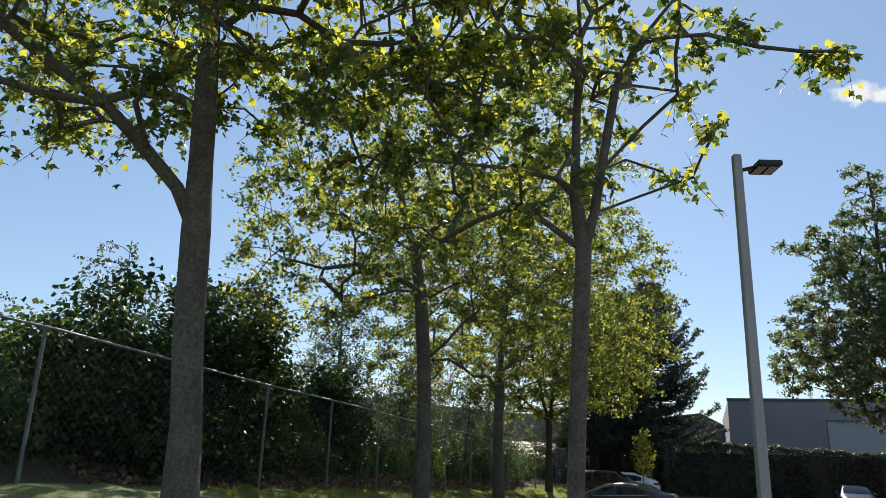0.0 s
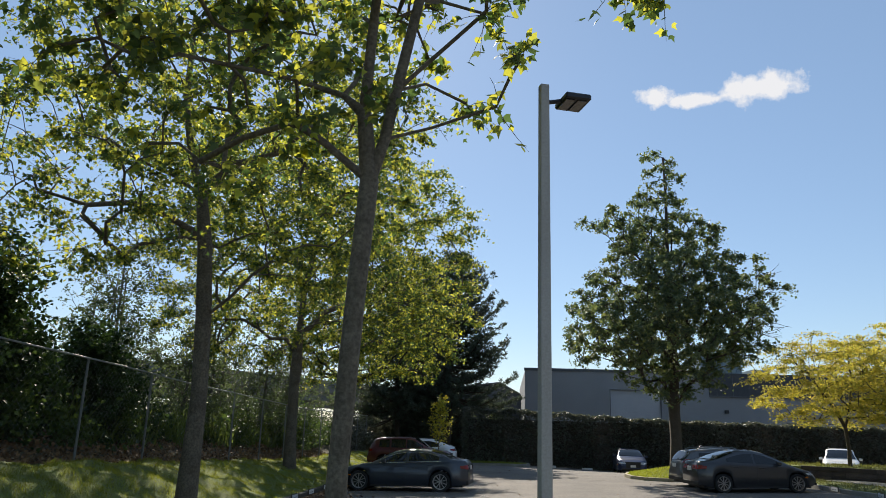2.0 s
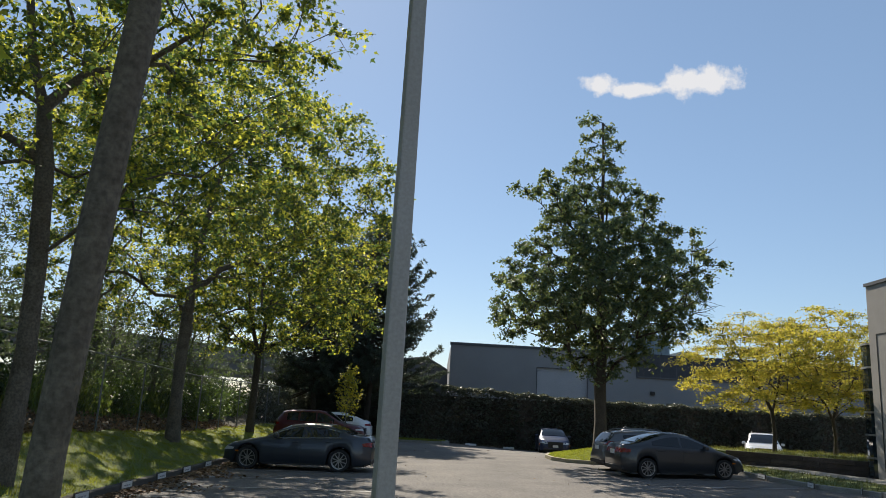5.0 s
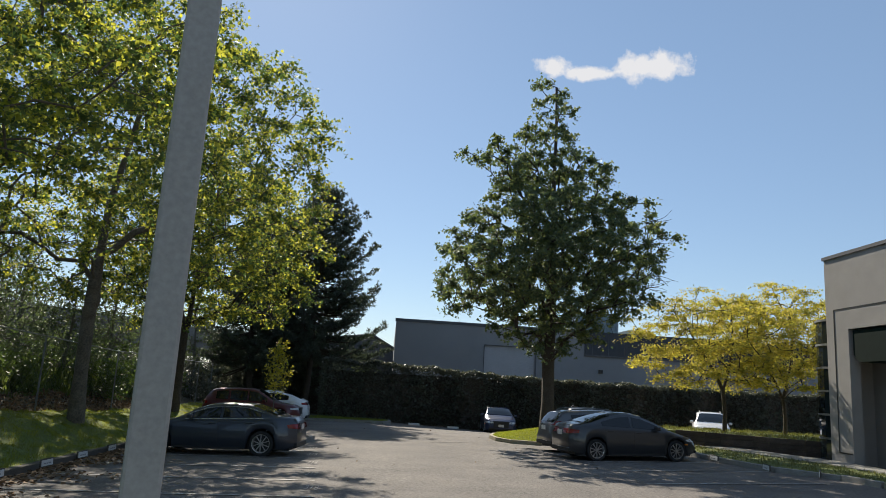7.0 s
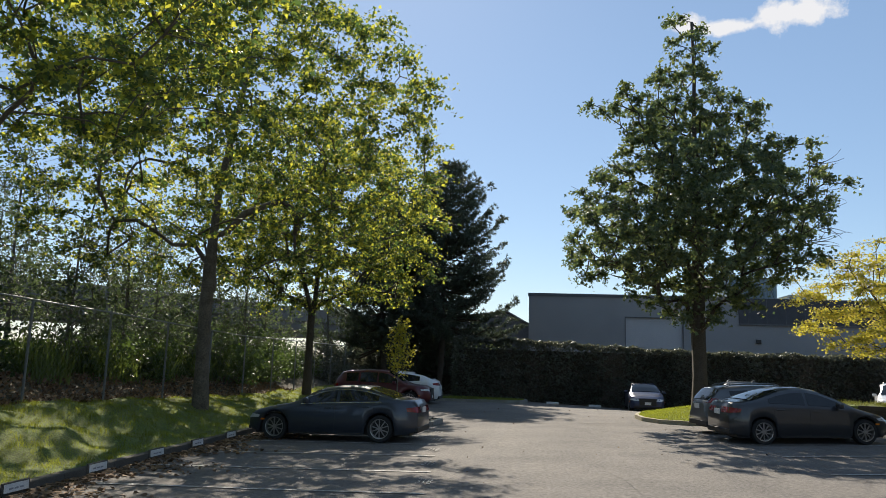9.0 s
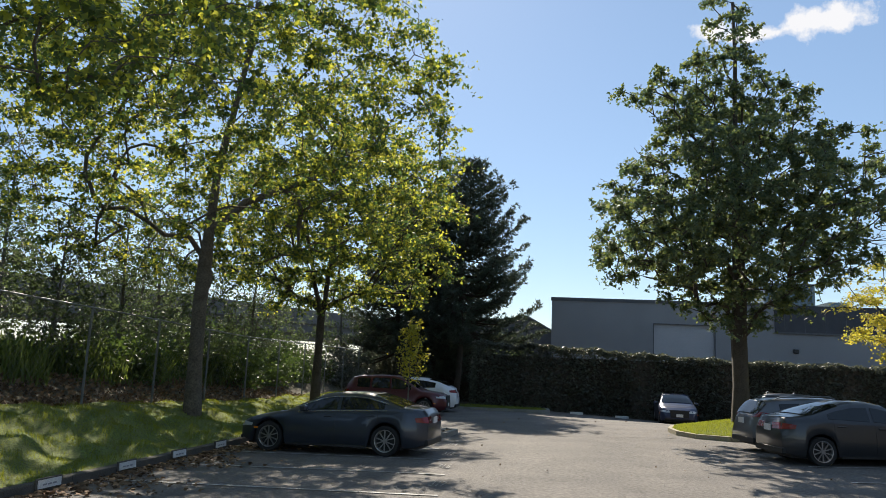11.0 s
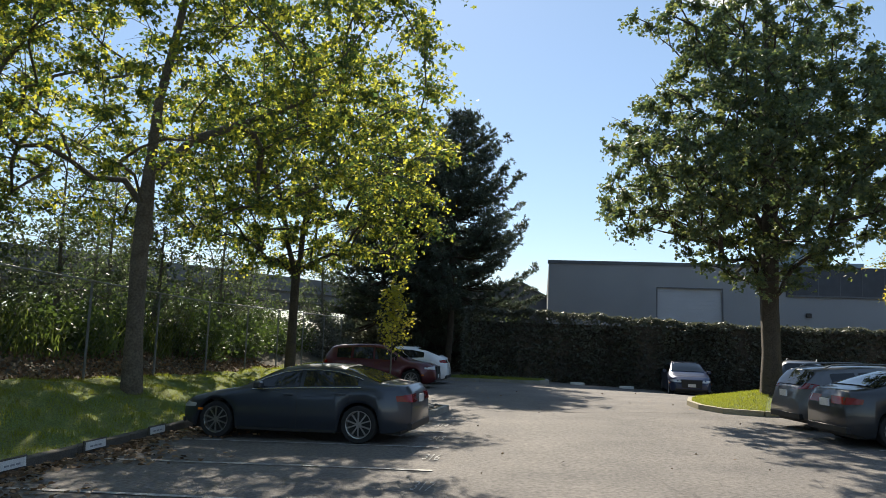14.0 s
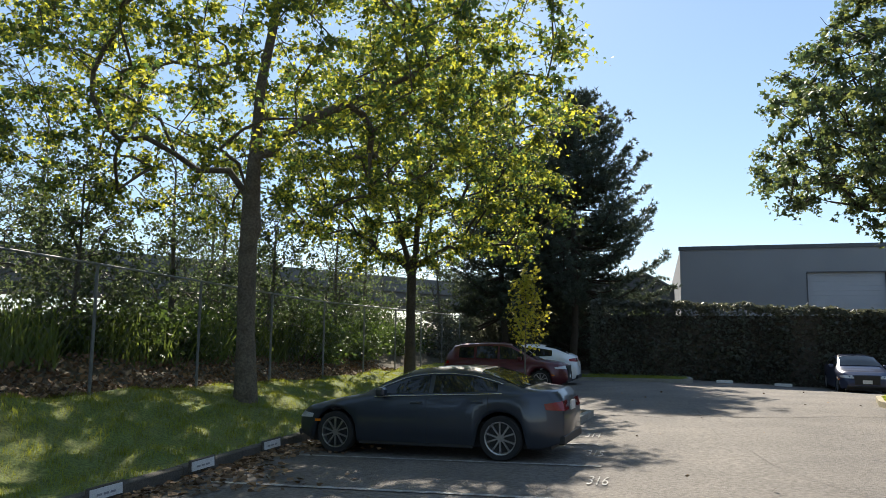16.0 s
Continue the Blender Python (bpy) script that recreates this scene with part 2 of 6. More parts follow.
M_AMBER = material("amber_reflector", (0.7, 0.2, 0.02), 0.25)


def car_paint(name, colour, metal=0.35):
    return material(name, colour, 0.36, metal, scale=1.2, amount=0.25, fine=300, fine_amount=0.04, coat=0.65)


# ---- mesh helpers ----
def thing(name, label, category, group="", kind="", at=None):
    ob = new(name)
    ob.empty_display_size = 0.2
    if at is not None:
        ob.matrix_world = at
    return tagged(ob, label, category, group, kind)


def part(name, bm, mat, parent=None, label="", smooth=False):
    """One mesh object under a thing or a part."""
    me = bpy.data.meshes.new(name)
    bm.to_mesh(me)
    bm.free()
    me.materials.append(mat)
    if smooth:
        me.polygons.foreach_set("use_smooth", [True] * len(me.polygons))
    ob = new(name, me)
    ob.parent = parent
    if label:
        ob["label"] = label
    return ob


def shared(name, me, parent, m=None):
    """One more object on a mesh that alike pieces share."""
    ob = new(name, me)
    ob.parent = parent
    if m is not None:
        ob.matrix_basis = m
    return ob


def mesh_from(name, verts, faces, mat, smooth=False):
    """A mesh from arrays: faces all with the same number of corners."""
    verts, faces = np.asarray(verts, np.float32), np.asarray(faces, np.int32)
    me = bpy.data.meshes.new(name)
    k = faces.shape[1]
    me.vertices.add(len(verts))
    me.vertices.foreach_set("co", verts.ravel())
    me.loops.add(faces.size)
    me.loops.foreach_set("vertex_index", faces.ravel())
    me.polygons.add(len(faces))
    me.polygons.foreach_set("loop_start", np.arange(len(faces), dtype=np.int32) * k)
    if smooth:
        me.polygons.foreach_set("use_smooth", np.ones(len(faces), bool))
    me.update(calc_edges=True)
    me.materials.append(mat)
    return me


def box(bm, x0, y0, z0, x1, y1, z1, bevel=0.0):
    v = [bm.verts.new(p) for p in ((x0, y0, z0), (x1, y0, z0), (x1, y1, z0), (x0, y1, z0), (x0, y0, z1), (x1, y0, z1), (x1, y1, z1), (x0, y1, z1))]
    fs = [bm.faces.new([v[i] for i in f]) for f in ((3, 2, 1, 0), (4, 5, 6, 7), (0, 1, 5, 4), (1, 2, 6, 5), (2, 3, 7, 6), (3, 0, 4, 7))]
    if bevel:
        es = list({e for f in fs for e in f.edges})
        bmesh.ops.bevel(bm, geom=es, offset=bevel, segments=1, affect="EDGES", profile=0.5)
    return bm


def boxed(x0, y0, z0, x1, y1, z1, bevel=0.0):
    return box(bmesh.new(), x0, y0, z0, x1, y1, z1, bevel)


def rod(bm, a, b, r, sides=8, r2=None):
    a, b = Vector(a), Vector(b)
    m = Matrix.Translation((a + b) / 2) @ (b - a).to_track_quat("Z", "Y").to_matrix().to_4x4()
    bmesh.ops.create_cone(bm, cap_ends=True, segments=sides, radius1=r, radius2=r if r2 is None else r2, depth=(b - a).length, matrix=m)
    return bm


def tubes(chains, sides=6):
    """Skin of many tapered chains of (points, radii), as arrays."""
    V, F, base = [], [], 0
    ang = np.linspace(0, 2 * np.pi, sides, endpoint=False)
    for P, R in chains:
        P, R = np.asarray(P, float), np.asarray(R, float)
        n = len(P)
        d = np.gradient(P, axis=0)
        d /= np.linalg.norm(d, axis=1, keepdims=True) + 1e-9
        ref = np.where(np.abs(d[:, 2:3]) > 0.9, np.array([[1.0, 0, 0]]), np.array([[0, 0, 1.0]]))
        if np.abs(d[:, 2]).max() > 0.9 or np.ptp(np.abs(d[:, 2])) > 0.3:
            ref = np.tile([[1.0, 0.13, 0]], (n, 1))
        u = np.cross(d, ref); u /= np.linalg.norm(u, axis=1, keepdims=True) + 1e-9
        w = np.cross(d, u)
        ring = P[:, None] + R[:, None, None] * (np.cos(ang)[None, :, None] * u[:, None] + np.sin(ang)[None, :, None] * w[:, None])
        V.append(ring.reshape(-1, 3))
        i = np.arange(n - 1)[:, None] * sides + base
        j = np.arange(sides)[None]
        k = (j + 1) % sides
        F.append(np.stack([i + j, i + k, i + sides + k, i + sides + j], -1).reshape(-1, 4))
        base += n * sides
    return np.concatenate(V), np.concatenate(F)


LEAF_KITE = (np.array([[0, 0, 0], [0.42, 0.45, 0.1], [0, 1, -0.06], [-0.42, 0.45, 0.1]]), np.array([[0, 1, 2], [0, 2, 3]]))
LEAF_LOBED = (np.array([[0, 0, 0], [0.28, 0.08, 0.03], [0.55, 0.4, 0.0], [0.24, 0.5, 0.08], [0.0, 1.0, -0.05], [-0.24, 0.5, 0.08], [-0.55, 0.4, 0.0], [-0.28, 0.08, 0.03]]),
              np.array([[0, 1, 3], [1, 2, 3], [0, 3, 5], [3, 4, 5], [0, 5, 7], [5, 6, 7]]))
LEAF_FAR = (np.array([[0, 0, 0], [0.52, 0.38, 0.03], [0.2, 0.52, 0.08], [0, 1, -0.05], [-0.2, 0.52, 0.08], [-0.52, 0.38, 0.03]]), np.array([[0, 1, 2], [0, 2, 4], [2, 3, 4], [0, 4, 5]]))
LEAF_BLADE = (np.array([[-0.05, 0, 0], [0.05, 0, 0], [0.035, 0.55, 0.05], [-0.035, 0.55, 0.05], [0.0, 1.0, 0.22]]), np.array([[0, 1, 2], [0, 2, 3], [3, 2, 4]]))


def leaves(rng, at, size, shape=LEAF_KITE, droop=0.5, upright=False, spread=0.5):
    """Many leaves at the given places, each turned its own way."""
    n = len(at)
    az = rng.uniform(0, 2 * np.pi, n)
    if upright:
        ay = np.stack([np.cos(az) * rng.uniform(0, spread, n), np.sin(az) * rng.uniform(0, spread, n), np.ones(n)], -1)
    else:
        ay = np.stack([np.cos(az), np.sin(az), rng.normal(-droop, 0.5, n)], -1)
    ay /= np.linalg.norm(ay, axis=1, keepdims=True)
    az_ = rng.normal(size=(n, 3)) + (np.array([0, 0, 0.9]) if not upright else 0)
    ax = np.cross(ay, az_); ax /= np.linalg.norm(ax, axis=1, keepdims=True) + 1e-9
    an = np.cross(ax, ay)
    L, T = shape
    s = size * rng.uniform(0.65, 1.25, n)
    V = at[:, None] + s[:, None, None] * (L[None, :, :1] * ax[:, None] + L[None, :, 1:2] * ay[:, None] + L[None, :, 2:] * an[:, None])
    F = np.arange(n)[:, None, None] * len(L) + T[None]
    return V.reshape(-1, 3), F.reshape(-1, 3)


def grow(rng, stems, targets, step=0.45, reach=2.6, up=0.25, wander=0.12, tip=0.006, limit=9.0):
    """Limbs that reach from the stems to each target in turn, nearest first. Returns chains with radii and the nodes."""
    P, parent = [], []
    for s in stems:
        for k, q in enumerate(s[0]):
            P.append(np.array(q, float)); parent.append(s[1] if k == 0 else len(P) - 2)
    fixed = len(P)
    heads = []
    pts = np.array(P)
    order = np.argsort([np.min(np.linalg.norm(pts - t, axis=1)) for t in targets])
    buf = np.zeros((20000, 3)); buf[:fixed] = pts
    cnt = fixed
    for o in order:
        t = targets[o]
        d = buf[:cnt] - t
        cost = np.linalg.norm(d, axis=1) + 0.7 * np.maximum(d[:, 2], -0.3)
        k = int(np.argmin(cost))
        a = buf[k].copy()
        length = np.linalg.norm(t - a)
        m = max(2, int(length / step))
        side = rng.normal(size=3) * wander * length
        side[2] = abs(side[2]) * 0.5 + up * length * 0.3
        prev = k
        for j in range(1, m + 1):
            f = j / m
            q = a + (t - a) * f + side * np.sin(np.pi * f) + rng.normal(size=3) * 0.025
            if cnt >= len(buf):
                break
            buf[cnt] = q; parent.append(prev); prev = cnt; cnt += 1
        heads.append(prev)
    pts = buf[:cnt]
    load = np.zeros(cnt)
    kids = [[] for _ in range(cnt)]
    for i in range(cnt):
        if parent[i] is not None and parent[i] >= 0:
            kids[parent[i]].append(i)
    for i in range(cnt - 1, -1, -1):
        load[i] += 1.0 if not kids[i] else 0.0
        if parent[i] is not None and parent[i] >= 0:
            load[parent[i]] += load[i]
    return pts, parent, kids, load, heads, fixed


def skin(pts, parent, kids, load, base_radius, power=0.5, tip=0.008, caps=(), floors=()):
    rad = np.maximum(tip, base_radius * (load / load.max()) ** power)
    for i, most in caps:
        rad[i] = min(rad[i], most)
    for i, least in floors:
        rad[i] = max(rad[i], least)
    for i in range(len(pts)):
        if parent[i] is not None and parent[i] >= 0:
            rad[i] = min(rad[i], rad[parent[i]])
    chains = []
    starts = [i for i in range(len(pts)) if parent[i] is None or parent[i] < 0]
    stack = [(None, i) for i in starts]
    while stack:
        frm, i = stack.pop()
        chain, R = ([] if frm is None else [frm]), []
        R = [] if frm is None else [min(rad[frm], rad[i] * 1.15)]
        while True:
            chain.append(i); R.append(rad[i])
            if not kids[i]:
                break
            ks = sorted(kids[i], key=lambda k: -load[k])
            for k in ks[1:]:
                stack.append((i, k))
            i = ks[0]
        if len(chain) > 1:
            chains.append((pts[chain], np.array(R)))
    return chains


def scatter(rng, n, inside, lo, hi, apart):
    """Points inside a form, none nearer to another than apart."""
    got = []
    arr = np.zeros((n, 3)); c = 0
    for _ in range(n * 60):
        q = lo + rng.random(3) * (np.array(hi) - lo)
        if not inside(q):
            continue
        if c and np.min(np.linalg.norm(arr[:c] - q, axis=1)) < apart:
            continue
        arr[c] = q; c += 1
        if c == n:
            break
    return arr[:c]


def tree(name, label, category, seed, base, stems, targets, radius, leaf_mat, bark, count, size, blob=(0.55, 0.55, 0.4), shape=LEAF_KITE, droop=0.5, sides=7, power=0.5, wander=0.12, up=0.25, group="", tip=0.008, twigs=0, stout=0.0, extra=(), jitter=0.06):
    """A tree: stems given as polylines in the tree's own metres, limbs grown to targets, and sprays of leaves along the twigs at each limb's end."""
    rng = np.random.default_rng(seed)
    ob = thing(name, label, category, group, at=Matrix.Translation(base))
    pts, parent, kids, load, heads, fixed = grow(rng, stems, targets, wander=wander, up=up)
    caps, first = [], 0
    for s in stems:
        if len(s) > 2:
            caps += [(first + k, s[2] * (1 - 0.5 * k / len(s[0]))) for k in range(len(s[0]))]
        first += len(s[0])
    main = len(stems[0][0])
    floors = [(k, radius * stout * (1 - 0.72 * k / main)) for k in range(main)] if stout else ()
    chains = skin(pts, parent, kids, load, radius, power, tip, caps, floors) + list(extra)
    ends = pts[heads]
    P0, R0 = chains[0]
    if len(P0) > 1:
        R0[0] = R0[0] * 1.35
    V, F = tubes(chains, sides)
    # twigs fan out from each limb end, the leaves sit along them
    blob = np.array(blob)
    fan = max(4, int(count / len(ends) / 11))
    root = np.repeat(ends, fan, axis=0)
    d = rng.normal(size=root.shape) + 0.55 * root / (np.linalg.norm(root[:, :2], axis=1, keepdims=True) + 0.3) * np.array([1, 1, 0])
    d /= np.linalg.norm(d, axis=1, keepdims=True)
    reach = d * blob * rng.uniform(0.55, 1.45, (len(root), 1))
    bend = rng.normal(size=root.shape) * 0.12 * blob - np.array([0, 0, 0.06])
    if twigs:
        keep = np.flatnonzero(rng.random(len(root)) < twigs)
        runs = [(np.stack([root[i] + reach[i] * f + bend[i] * f * f * 1.5 for f in (0.0, 0.4, 0.75, 1.05)]), np.array([tip, tip * 0.8, tip * 0.6, tip * 0.35])) for i in keep]
        Vt, Ft = tubes(runs, 3)
        F = np.concatenate([F, Ft + len(V)]); V = np.concatenate([V, Vt])
    tr = new("trunk", mesh_from("trunk", V, F, bark, True)); tr.parent = ob
    weight = rng.gamma(2.0, 1.0, len(root))
    which = np.repeat(np.arange(len(root)), rng.multinomial(count, weight / weight.sum()))
    f = rng.uniform(0.12, 1.08, (len(which), 1))
    at = root[which] + reach[which] * f + bend[which] * f * f * 1.5 + rng.normal(size=(len(which), 3)) * jitter
    V, F = leaves(rng, at, size, shape, droop)
    cr_ = new("crown", mesh_from("crown", V, F, leaf_mat)); cr_.parent = ob
    return ob


def ground_z(x, y=0.0):
    """The lot falls gently towards the grass bank, and dips in its far corner."""
    dip = 0.036 * max(0.0, y - 38.0) * min(1.6, max(0.0, x / 7.0))
    return 0.0239 * max(-12.0, min(30.0, x)) - min(0.6, dip)


# ---- ground, lot, bank ----
def sstep(a, b, v):
    f = np.clip((np.asarray(v, float) - a) / (b - a), 0, 1)
    return f * f * (3 - 2 * f)


def kerb_x(y):
    """Where the left kerb runs: straight along the stalls, bulging out to an end island near the lamp."""
    return -5.95 - 0.012 * (np.asarray(y, float) - 20) + (6.7 * (1 - sstep(9.8, 12.5, y)))


def fence_z(y):
    return np.interp(y, [0, 8, 14, 19, 23, 27, 35, 60], [1.5, 1.42, 1.15, 1.0, 0.82, 0.72, 0.47, 0.45])


FENCE_X = -9.3


def bank_z(x, y):
    """Height of the grass bank between the kerb and the scrub."""
    k = kerb_x(y)
    low = 0.0239 * np.maximum(-12, np.minimum(x, k)) * 0 + 0.0239 * k + 0.14
    f = sstep(0.0, 1.0, (k - x) / (k - FENCE_X))
    top = fence_z(y)
    return low + (top - low) * f + (0.03 * np.sin(x * 2.3 + y * 1.7) + 0.06 * np.sin(4.1 * x + 1.3 * y) * np.sin(3.3 * y - 1.7 * x)) * np.minimum(1, np.maximum(0, k - x))


def sheet(name, xs, ys, height, mat, kind="structure", label="", category="", parent=None):
    X, Y = np.meshgrid(xs, ys)
    Z = height(X, Y)
    V = np.stack([X, Y, Z], -1).reshape(-1, 3)
    nx, ny = len(xs), len(ys)
    i = (np.arange(ny - 1)[:, None] * nx + np.arange(nx - 1)[None]).ravel()
    F = np.stack([i, i + 1, i + nx + 1, i + nx], -1)
    ob = new(name, mesh_from(name, V, F, mat, True))
    ob.parent = parent
    return tagged(ob, label, category, "", kind)


def wide(x, y):
    return 0.0239 * np.clip(x, -12, 30) - 0.12 - 0.62 * sstep(36, 38, y) * sstep(-1, 1, x)


far_axis = np.concatenate([[-2500, -600, -200, -80], np.linspace(-45, 60, 50), [90, 200, 600, 2500]])
sheet("ground", far_axis, far_axis, wide, M_SOIL, label="dark soil and scrubland reaching the horizon", category="ground")
sheet("parking_lot", np.linspace(-7.0, 36, 90), np.linspace(-25, 53, 120), lambda x, y: 0.0239 * x + 0.006 * np.sin(x * 0.9) * np.sin(y * 0.7) * (x < 12) - np.minimum(0.6, 0.036 * np.maximum(0, y - 38) * np.clip(x / 7, 0, 1.6)), M_ASPHALT, label="sunlit worn grey asphalt of a parking lot", category="parking lot")

# bank: columns follow the kerb
ys = np.linspace(-6, 52, 150)
us = np.linspace(0, 1, 26)
Y, U = np.meshgrid(ys, us, indexing="ij")
X = (kerb_x(Y) - 0.14) + (-9.45 - kerb_x(Y)) * U
Z = np.where(X > FENCE_X, bank_z(X, Y), fence_z(Y) + (X - FENCE_X) * 0.04 + 0.05 * np.sin(X * 3 + Y * 2))
i = (np.arange(len(ys) - 1)[:, None] * len(us) + np.arange(len(us) - 1)[None]).ravel()
bank = new("grass_bank", mesh_from("grass_bank", np.stack([X, Y, Z], -1).reshape(-1, 3), np.stack([i, i + 1, i + len(us) + 1, i + len(us)], -1)[:, ::-1], M_TURF, True))
tagged(bank, "mown grass bank rising from the kerb to the fence", "bank", kind="structure")


def grass_patch(name, seed, n, place, size, mat, label, parent=None, spread=0.6, shape=LEAF_BLADE):
    rng = np.random.default_rng(seed)
    at = place(rng, n)
    x, y = at[:, 0], at[:, 1]
    clump = 1 + 0.35 * np.sin(5.3 * x + 2.1 * y + np.sin(3 * y)) * np.sin(4.7 * y - 1.9 * x) + 0.3 * np.sin(11 * x - 3 * y) * np.sin(9.7 * y + 4 * x)
    V, F = leaves(rng, at, size * clump, shape, upright=True, spread=spread)
    ob = new(name, mesh_from(name, V, F, mat))
    ob.parent = parent
    return tagged(ob, label, "grass", kind="stuff")


def on_bank(rng, n):
    y = 12 + 36 * rng.random(n) ** 1.2
    x = kerb_x(y) - 0.12 - rng.random(n) * (kerb_x(y) - 0.1 - FENCE_X)
    return np.stack([x, y, bank_z(x, y) - 0.01], -1)


grass_patch("grass", 3, 100000, on_bank, 0.065, M_BLADE, "short sunlit green grass on the bank")


def scrub_z(x, y):
    """The soil behind the fence swells to a low ridge, then falls away."""
    d = -9.46 - np.asarray(x, float)
    u = np.clip(d / 22, 0, 1) ** (1 / 1.3)
    return fence_z(y) * (1 - 0.75 * u) + 0.65 * sstep(0.1, 2.0, d) * (1 - sstep(3.0, 11.0, d)) + 0.06 * np.sin(x * 2.1 + np.asarray(y) * 1.3) * np.minimum(1, 6 * u) - 0.02


ys2 = np.linspace(-6, 56, 120)
Y, U = np.meshgrid(ys2, np.linspace(0, 1, 30), indexing="ij")
X = -9.46 - 22 * U ** 1.3
Z = scrub_z(X, Y)
i = (np.arange(len(ys2) - 1)[:, None] * 30 + np.arange(29)[None]).ravel()
fl = new("scrub_floor", mesh_from("scrub_floor", np.stack([X, Y, Z], -1).reshape(-1, 3), np.stack([i, i + 1, i + 31, i + 30], -1)[:, ::-1], M_SOIL, True))
tagged(fl, "bare brown soil under the scrub", "ground", kind="structure")
rng = np.random.default_rng(17)
n = 9000
y = 10 + 32 * rng.random(n); x = -9.3 - 2.2 * rng.random(n)
V, F = leaves(rng, np.stack([x, y, scrub_z(x, y) + 0.02 + 0.06 * rng.random(n)], -1), 0.12, LEAF_KITE, droop=0.0)
tagged(new("leaf_litter", mesh_from("leaf_litter", V, F, M_LITTER)), "dry brown leaf litter along the fence", "leaves", kind="stuff")


def in_reeds(rng, n):
    y = 14 + 26 * rng.random(n)
    x = -10.7 - 2.8 * rng.random(n) ** 0.8
    clump = np.sin(y * 1.9 + x) + np.sin(y * 0.83 + 2)
    keep = clump > -0.5
    x, y = x[keep], y[keep]
    return np.stack([x, y, scrub_z(x, y) - 0.05], -1)


grass_patch("tall_grass", 5, 9500, in_reeds, 0.9, M_REED, "tall bright green grass growing behind the fence", spread=0.6, shape=(LEAF_BLADE[0] * np.array([0.5, 1, 1]), LEAF_BLADE[1]))

# kerb of the bank, in cast lengths
kerb = thing("kerb", "low dark weathered concrete kerb along the grass", "kerb", kind="structure")
for k in range(24):
    y0, y1 = 12.6 + k * 1.5, 12.6 + k * 1.5 + 1.485
    bm = bmesh.new()
    x = float(kerb_x((y0 + y1) / 2))
    box(bm, x - 0.15, y0, 0.0239 * x - 0.1, x, y1, 0.0239 * x + 0.15, 0.015)
    part("kerb_stone", bm, M_OLDKERB, kerb)


# ---- road markings ----
def stripe(name, a, b, width, parent, mat=M_PAINT, lift=0.012):
    a, b = Vector((*a, 0)), Vector((*b, 0))
    d = (b - a).normalized(); s = Vector((-d.y, d.x, 0)) * width / 2
    n = max(2, int((b - a).length / 0.5))
    rng = random.Random(hash((round(a.x, 2), round(a.y, 2))) % 1000)
    top, V, F = [], [], []
    for i in range(n + 1):
        p = a.lerp(b, i / n)
        w = 1 + rng.uniform(-0.12, 0.12)
        for q in (p + s * w, p - s * w):
            V.append((q.x, q.y, 0.0239 * q.x + 0.006 * math.sin(q.x * 0.9) * math.sin(q.y * 0.7) + lift))
    for i in range(n):
        F.append((2 * i, 2 * i + 1, 2 * i + 3, 2 * i + 2))
    ob = new(name, mesh_from(name, V, F, mat))
    ob.parent = parent
    return ob


marks = thing("road_markings", "faded white stall lines painted on asphalt", "road marking", kind="structure")
for y in (13.4, 15.6, 17.8, 20.0, 22.2, 24.45, 26.7, 28.85):
    stripe("stall_line", (-5.6, y), (-0.6 - 0.1 * (y - 26.8), y), 0.1, marks)
for y in (18.5, 21.3, 24.0, 26.6, 28.9, 32.0):
    stripe("stall_line", (7.2, y - 0.8), (12.0, y), 0.1, marks)


def painted_number(text, x, y):
    cu = bpy.data.curves.new("number_text", "FONT")
    cu.body, cu.size, cu.align_x, cu.align_y = text, 0.62, "CENTER", "CENTER"
    tmp = new("number_text", cu)
    me = bpy.data.meshes.new_from_object(tmp.evaluated_get(bpy.context.evaluated_depsgraph_get()))
    bpy.data.objects.remove(tmp)
    me.materials.append(M_PAINT)
    ob = new("stall_number", me)
    ob.matrix_world = Matrix.Translation((x, y, 0.0239 * x + 0.016)) @ Matrix.Diagonal((0.3, 1.3, 1, 1))
    ob.parent = marks


for text, y in (("318", 21.1), ("317", 23.3), ("316", 25.6), ("315", 27.8), ("314", 29.9)):
    painted_number(text, -0.56 - 0.1 * (y - 25.7), y)

cracks = thing("asphalt_cracks", "dark thin cracks and seams in the asphalt", "crack", kind="structure")
rng = np.random.default_rng(8)
for a, b, w in (((1.2, 31.5), (5.2, 12.0), 0.008), ((-1.2, 33.5), (5.5, 34.3), 0.06), ((5.0, 25.0), (5.6, 18.0), 0.01), ((0.5, 38), (1.8, 31.5), 0.02), ((2.0, 22), (3.6, 24.5), 0.012), ((4.2, 20.5), (7.4, 17.2), 0.016), ((5.6, 19.0), (8.6, 20.4), 0.014), ((1.0, 17.0), (4.4, 19.6), 0.01), ((3.1, 31.0), (6.2, 27.2), 0.012), ((6.6, 24.0), (8.0, 21.8), 0.012), ((-0.4, 44.5), (4.6, 45.2), 0.03)):
    n = 14
    pts = [np.array(a) + (np.array(b) - np.array(a)) * k / n + (rng.normal(size=2) * 0.13 if 0 < k < n else 0) for k in range(n + 1)]
    for p, q in zip(pts, pts[1:]):
        stripe("crack", p, q, w, cracks, M_CRACK, 0.008)


# ---- wheel stops with white plates along the bank ----
M_FADED = material("faded_ink", (0.34, 0.34, 0.36), 0.8, scale=4, fine_amount=0.2)


